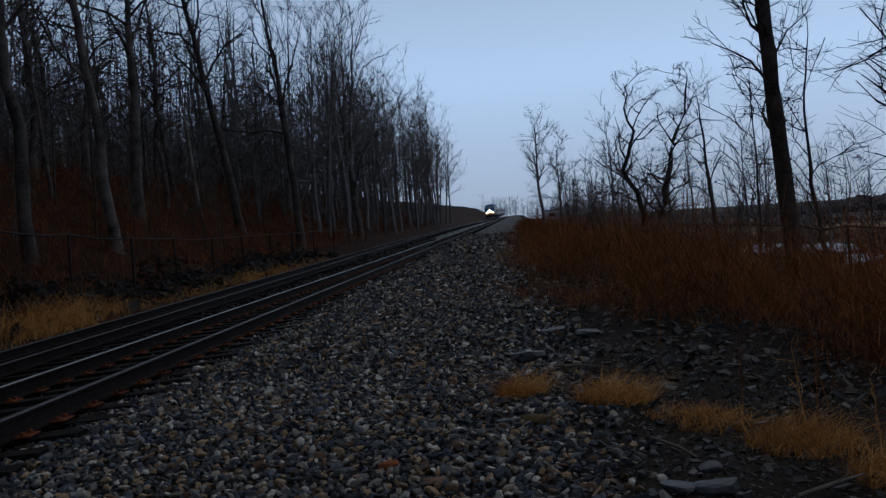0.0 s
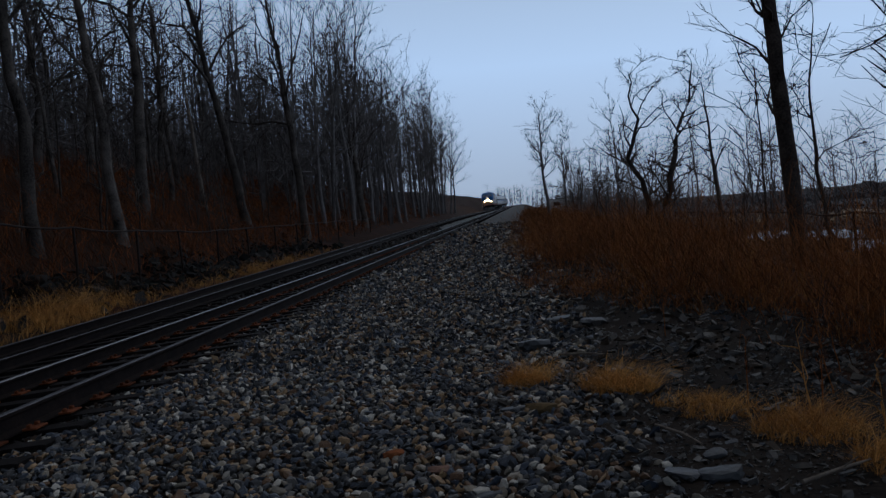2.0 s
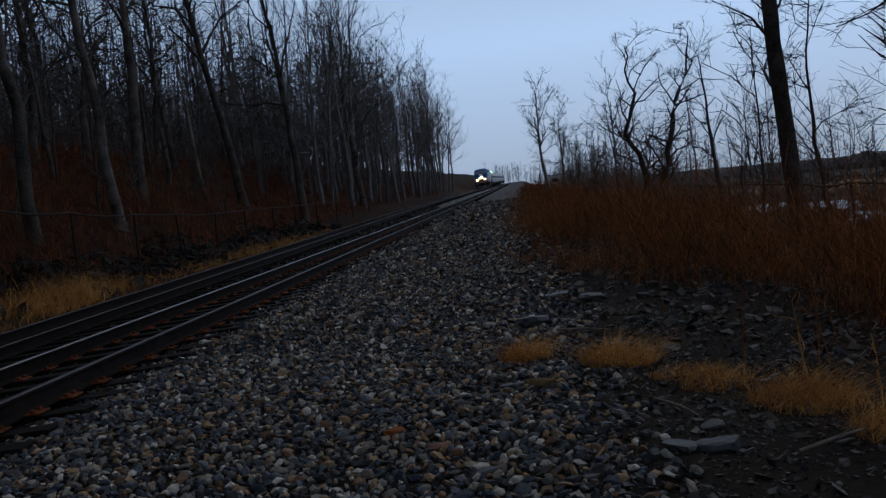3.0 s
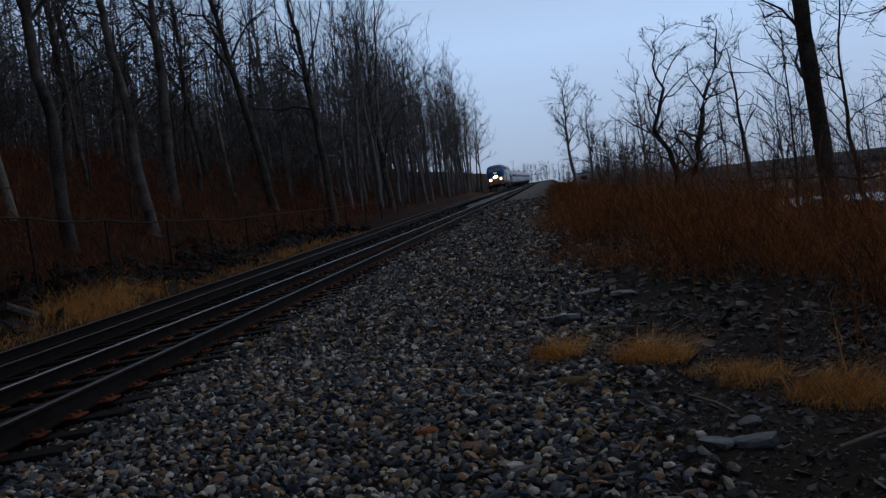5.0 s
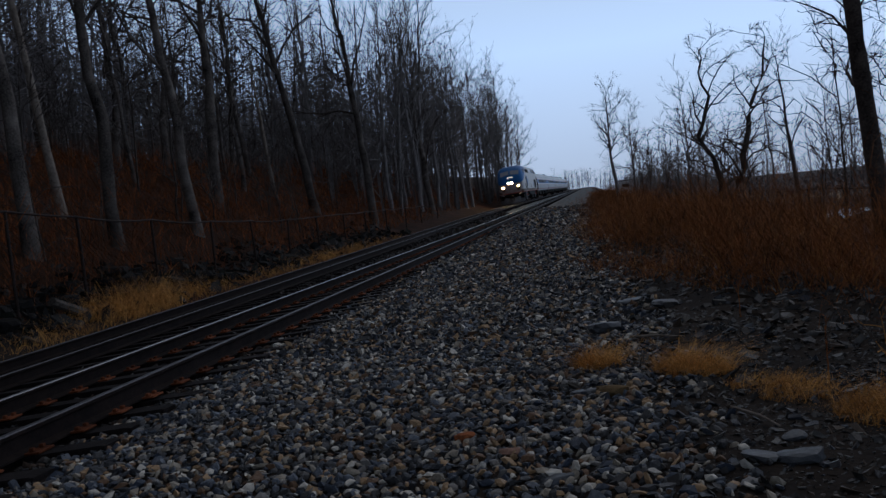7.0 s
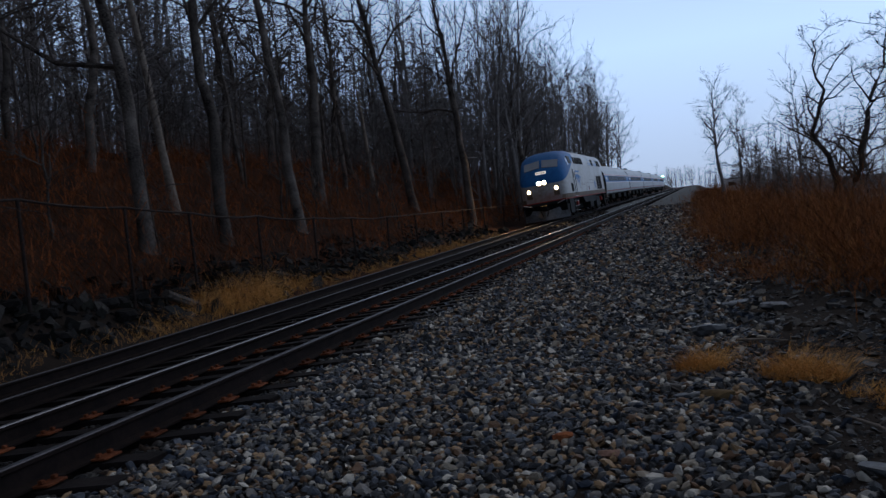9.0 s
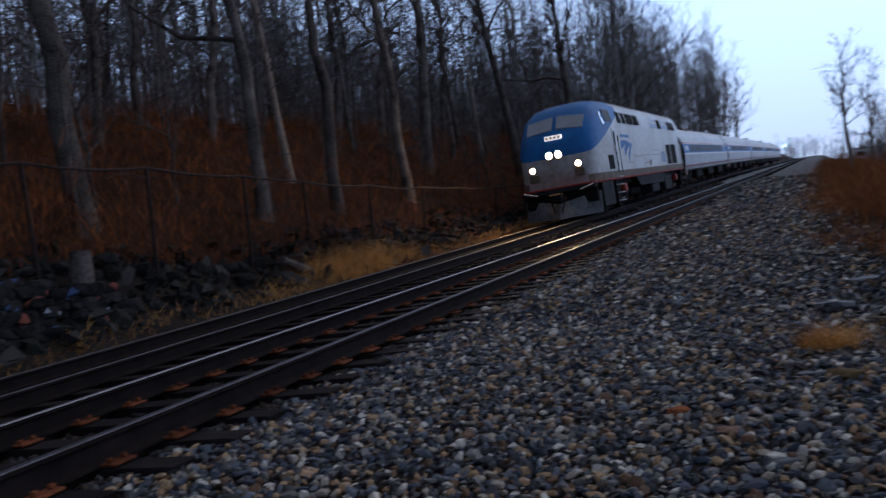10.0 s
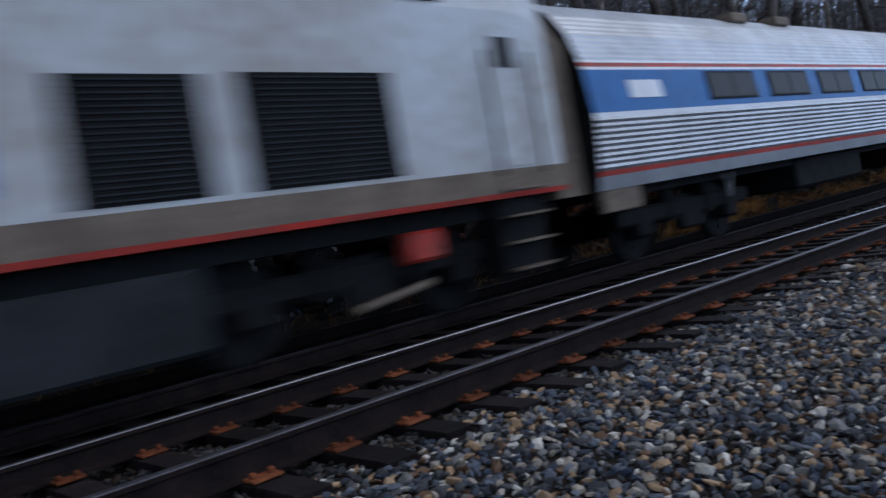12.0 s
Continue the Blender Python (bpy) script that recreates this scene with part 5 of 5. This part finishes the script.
        part("brake_rod", bm, M_GRIME, loco)
    # blue swoosh emblem: three curved bands
    em = part("emblem", plate_on_side(1.526, 4.4, 4.42, 2.3, 2.32, 0.004), M_BLUE, loco, "blue curved three-band emblem")
    for k, (y0, z0, y1, z1, w) in enumerate(((3.72, 2.60, 5.55, 2.66, 0.20), (4.35, 2.30, 5.85, 2.62, 0.20), (5.05, 2.00, 6.12, 2.62, 0.22))):
        bm = bmesh.new()
        n = 12
        lo, hi = [], []
        for i in range(n + 1):
            t = i / n
            y, z = y0 + (y1 - y0) * t, z0 + (z1 - z0) * t ** 0.7 + 0.05 * math.sin(math.pi * t)
            half = 1.35 * w * (1 - 0.82 * t) * (1 if t > 0.08 else 0.7)
            lo.append(bm.verts.new((1.531, y, z - half)))
            hi.append(bm.verts.new((1.531, y, z + half * 0.35)))
        for i in range(n):
            bm.faces.new((lo[i], lo[i + 1], hi[i + 1], hi[i]))
        part("band", bm, M_BLUE, em)
    for k in range(6):
        part("lettering_bar", boxed(1.52, 1.529, 3.85 + k * 0.32, 4.11 + k * 0.32, 2.86, 2.98), M_BLUE, loco, "faded blue lettering bar")
    for k in range(3):
        part("number_bar", boxed(1.52, 1.529, 13.55 + k * 0.45, 13.86 + k * 0.45, 1.72, 2.26), material("faded_blue_paint", (0.07, 0.15, 0.34), (0.20, 0.25, 0.34), rough=0.5, scale=3), loco, "faded blue number bar")
    part("panel_slot", boxed(1.50, 1.535, 9.9, 10.25, 1.62, 1.86), M_BLACK, loco)
    part("panel_lamp", boxed(1.50, 1.54, 10.0, 10.2, 1.62, 1.70), M_RED, loco)
    part("panel_line", boxed(1.52, 1.529, 5.9, 13.9, 2.10, 2.115), M_GRIME, loco)
    pale_blue = material("weathered_blue_paint", (0.13, 0.24, 0.43), (0.30, 0.34, 0.41), rough=0.5, scale=1.2)
    for y0, y1 in ((14.8, 17.1), (11.6, 13.6)):
        part("roof_stripe", plate_on_side(1.529, y0, y1, 3.45, 3.90, 0.006, 0.23), pale_blue, loco, "faded blue stripe under the roof")
    for y0, y1, z in ((6.3, 8.1, 2.02), (5.0, 6.0, 1.80), (8.6, 9.6, 1.74), (11.0, 12.6, 2.32)):
        part("panel_line", boxed(1.52, 1.529, y0, y1, z, z + 0.022), M_GRIME, loco)
    part("exhaust_housing", boxed(-0.6, 0.6, 9.5, 12.5, 4.36, 4.52, 0.05), M_GRIME, loco)
    bm = bmesh.new()
    loft(bm, [(21.28, 1.0), (21.9, 0.96)], lambda st: [(1.35 * st[1], 1.1), (1.35 * st[1], 3.2 * st[1]), (1.0, 3.7 * st[1]), (-1.0, 3.7 * st[1]), (-1.35 * st[1], 3.2 * st[1]), (-1.35 * st[1], 1.1)])
    part("gangway", bm, M_GRIME, loco, "grimy brown rear gangway")
    return loco


CAR_L = 25.6


def car_profile():
    """Near half of a rounded fluted coach side, bottom to top, with a material for each strip."""
    ctrl_z = [1.02, 1.30, 1.95, 2.05, 2.62, 2.72, 3.10, 3.45, 3.70, 3.84, 3.88]
    ctrl_x = [1.46, 1.515, 1.575, 1.575, 1.50, 1.475, 1.33, 1.08, 0.72, 0.32, 0.0]
    pts, mats = [], []

    def px(z):
        return float(np.interp(z, ctrl_z, ctrl_x))

    def strip(z0, z1, mat, flutes=0):
        n = flutes * 2 if flutes else 1
        for i in range(n):
            z = z0 + (z1 - z0) * i / n
            pts.append((px(z) + (0.014 if flutes and i % 2 else 0.0), z))
            mats.append(mat)

    strip(1.02, 1.20, 0)
    strip(1.20, 1.27, 2)
    strip(1.27, 1.96, 0, 9)
    strip(1.96, 2.02, 3)
    strip(2.02, 2.60, 1)
    strip(2.60, 2.64, 3)
    strip(2.64, 2.70, 2)
    strip(2.70, 2.74, 3)
    strip(2.74, 3.45, 0, 9)
    for z in (3.45, 3.62, 3.74, 3.84):
        pts.append((px(z), z))
        mats.append(0)
    pts.append((0, 3.88))
    return pts, mats, px


def build_coach(spin):
    coach = tagged(new("coach"), "fluted stainless steel passenger coach with a blue window band", "railway coach", "coaches of the train")
    pts, mats, px = car_profile()
    full = pts + [(-x, z) for x, z in pts[-2::-1]]
    fm = mats + [mats[i] for i in range(len(mats) - 1, -1, -1)]
    bm = bmesh.new()
    rings = []
    for y in (0.0, CAR_L):
        rings.append([bm.verts.new((x, y, z)) for x, z in full])
    for j in range(len(full) - 1):
        f = bm.faces.new((rings[0][j], rings[0][j + 1], rings[1][j + 1], rings[1][j]))
        f.material_index = fm[j] if j < len(fm) else 0
    bm.faces.new((rings[0][0], rings[1][0], rings[1][-1], rings[0][-1])).material_index = 4
    for r in rings:
        f = bm.faces.new(r)
        f.material_index = 4
    bmesh.ops.recalc_face_normals(bm, faces=bm.faces[:])
    part("body", bm, [M_STEEL, M_BLUE, M_RED, M_WHITE, M_BLACK], coach)
    slope = (px(2.13) - px(2.56)) / 0.43
    y = 3.1
    while y < CAR_L - 3.5:
        w = part("window", plate_on_side(px(2.12) + 0.004, y, y + 1.62, 2.12, 2.57, 0.008, slope), M_SKIRT, coach)
        for k in range(2):
            part("pane", plate_on_side(px(2.15) + 0.010, y + 0.06 + k * 0.77, y + 0.79 + k * 0.77, 2.155, 2.535, 0.010, slope, 0.0), M_GLASS, w, "tinted window pane")
        y += 2.12
    part("emblem", plate_on_side(px(2.2) + 0.004, 0.95, 1.75, 2.2, 2.45, 0.006, slope), M_WHITE, coach, "white emblem on the blue band")
    part("vestibule_door", plate_on_side(px(1.3) - 0.01, CAR_L - 2.2, CAR_L - 1.3, 1.3, 2.62, 0.02, 0.0), M_STEEL, coach)
    for y in (4.0, 10.5, 17.0):
        part("equipment_box", boxed(-1.25, 1.25, y + 2.4, y + 5.6, 0.45, 1.02, 0.05), M_BLACK, coach)
    for y in (5.6, 7.4):
        part("roof_vent", boxed(0.45, 0.9, y, y + 0.6, 3.62, 3.80, 0.03), M_GRIME, coach)
    for y0 in (0.05, CAR_L - 1.0):
        part("end_skirt", boxed(1.36, 1.46, y0, y0 + 0.9, 0.72, 1.02, 0.02), M_GRIME, coach)
    part("underframe", boxed(-1.2, 1.2, 0.2, CAR_L - 0.2, 0.9, 1.02), M_BLACK, coach)
    bm = bmesh.new()
    add_box(bm, -0.5, 0.5, CAR_L - 0.01, CAR_L + 0.42, 1.0, 3.3, 0.03)
    part("diaphragm", bm, M_BLACK, coach)
    bm = boxed(-0.15, 0.15, -0.6, 0.1, 0.7, 1.0, 0.04)
    part("coupler", bm, M_BLACK, coach)
    truck(coach, 2.8, 2.6, 0.47, "black coach truck", spin=spin)
    truck(coach, CAR_L - 2.8, 2.6, 0.47, "black coach truck", spin=spin)
    bm = bmesh.new()
    for s in (-0.16, 0.16):
        rod_mesh(bm, (1.2, 3.9 + s, 0.98), (1.2, 3.9, 0.6), 0.03, sides=6)
    part("brake_bracket", bm, M_PLOW, coach)
    # the body rides on its springs, a little above the trucks
    for ob in coach.children_recursive:
        if ob.name.split(".")[0] not in ("truck_frame", "wheelset"):
            ob.data.transform(Matrix.Translation((0, 0, 0.06)) @ Matrix.Diagonal((1, 1, 1.02, 1)))
    return coach


locomotive = build_locomotive()
coaches = [build_coach(True)]
plain_coach = build_coach(False)
coaches.append(plain_coach)
for _ in range(3):
    coaches.append(copy_thing(plain_coach, Matrix()))

# a green-lit signal beyond the train
mast = tagged(new("signal_mast"), "distant railway signal showing a green light", "signal")
sx, sy, sz = track_point(FAR_U - 2.3, 300.0)
bm = bmesh.new()
rod_mesh(bm, (sx, sy, sz - 1.0), (sx, sy, sz + 4.75), 0.10, sides=8)
part("post", bm, M_BLACK, mast)
part("head", boxed(sx - 0.25, sx + 0.25, sy - 0.1, sy + 0.2, sz + 4.0, sz + 5.3, 0.04), M_BLACK, mast)
bm = bmesh.new()
rod_mesh(bm, (sx, sy - 0.1, sz + 4.75), (sx, sy - 0.22, sz + 4.75), 0.2, sides=14)
part("lens", bm, M_GREEN, mast, "green signal lens")

SPEED = 21.3


def nose_y(t):
    return 8.1 + SPEED * (11.0 - t)


def rail_pose(y, length):
    """Pose of a vehicle that starts at y and runs length metres back along the far track."""
    a, b = Vector(track_point(FAR_U, y + length * 0.12, FAR_Z)), Vector(track_point(FAR_U, y + length * 0.88, FAR_Z))
    d = (b - a).normalized()
    o = a - d * length * 0.12
    return LEAN @ pose(o.x, o.y, o.z, math.degrees(math.asin(d.z)), 0, -math.degrees(math.atan2(d.x, d.y)))


def motions():
    times = [i * 0.5 for i in range(25)]
    walk(locomotive, [(t, rail_pose(nose_y(t), 21.3)) for t in times])
    for i, c in enumerate(coaches):
        off = 22.0 + i * (CAR_L + 0.45)
        walk(c, [(t, rail_pose(nose_y(t) + off, CAR_L)) for t in times])
    for ws, y, r in SPINNERS:
        step = SPEED / r / FPS
        walk(ws, [(i / FPS, pose(0, y, r, math.degrees(i * step), 0, 0)) for i in range(12 * FPS + 1)])


lean_land()
motions()
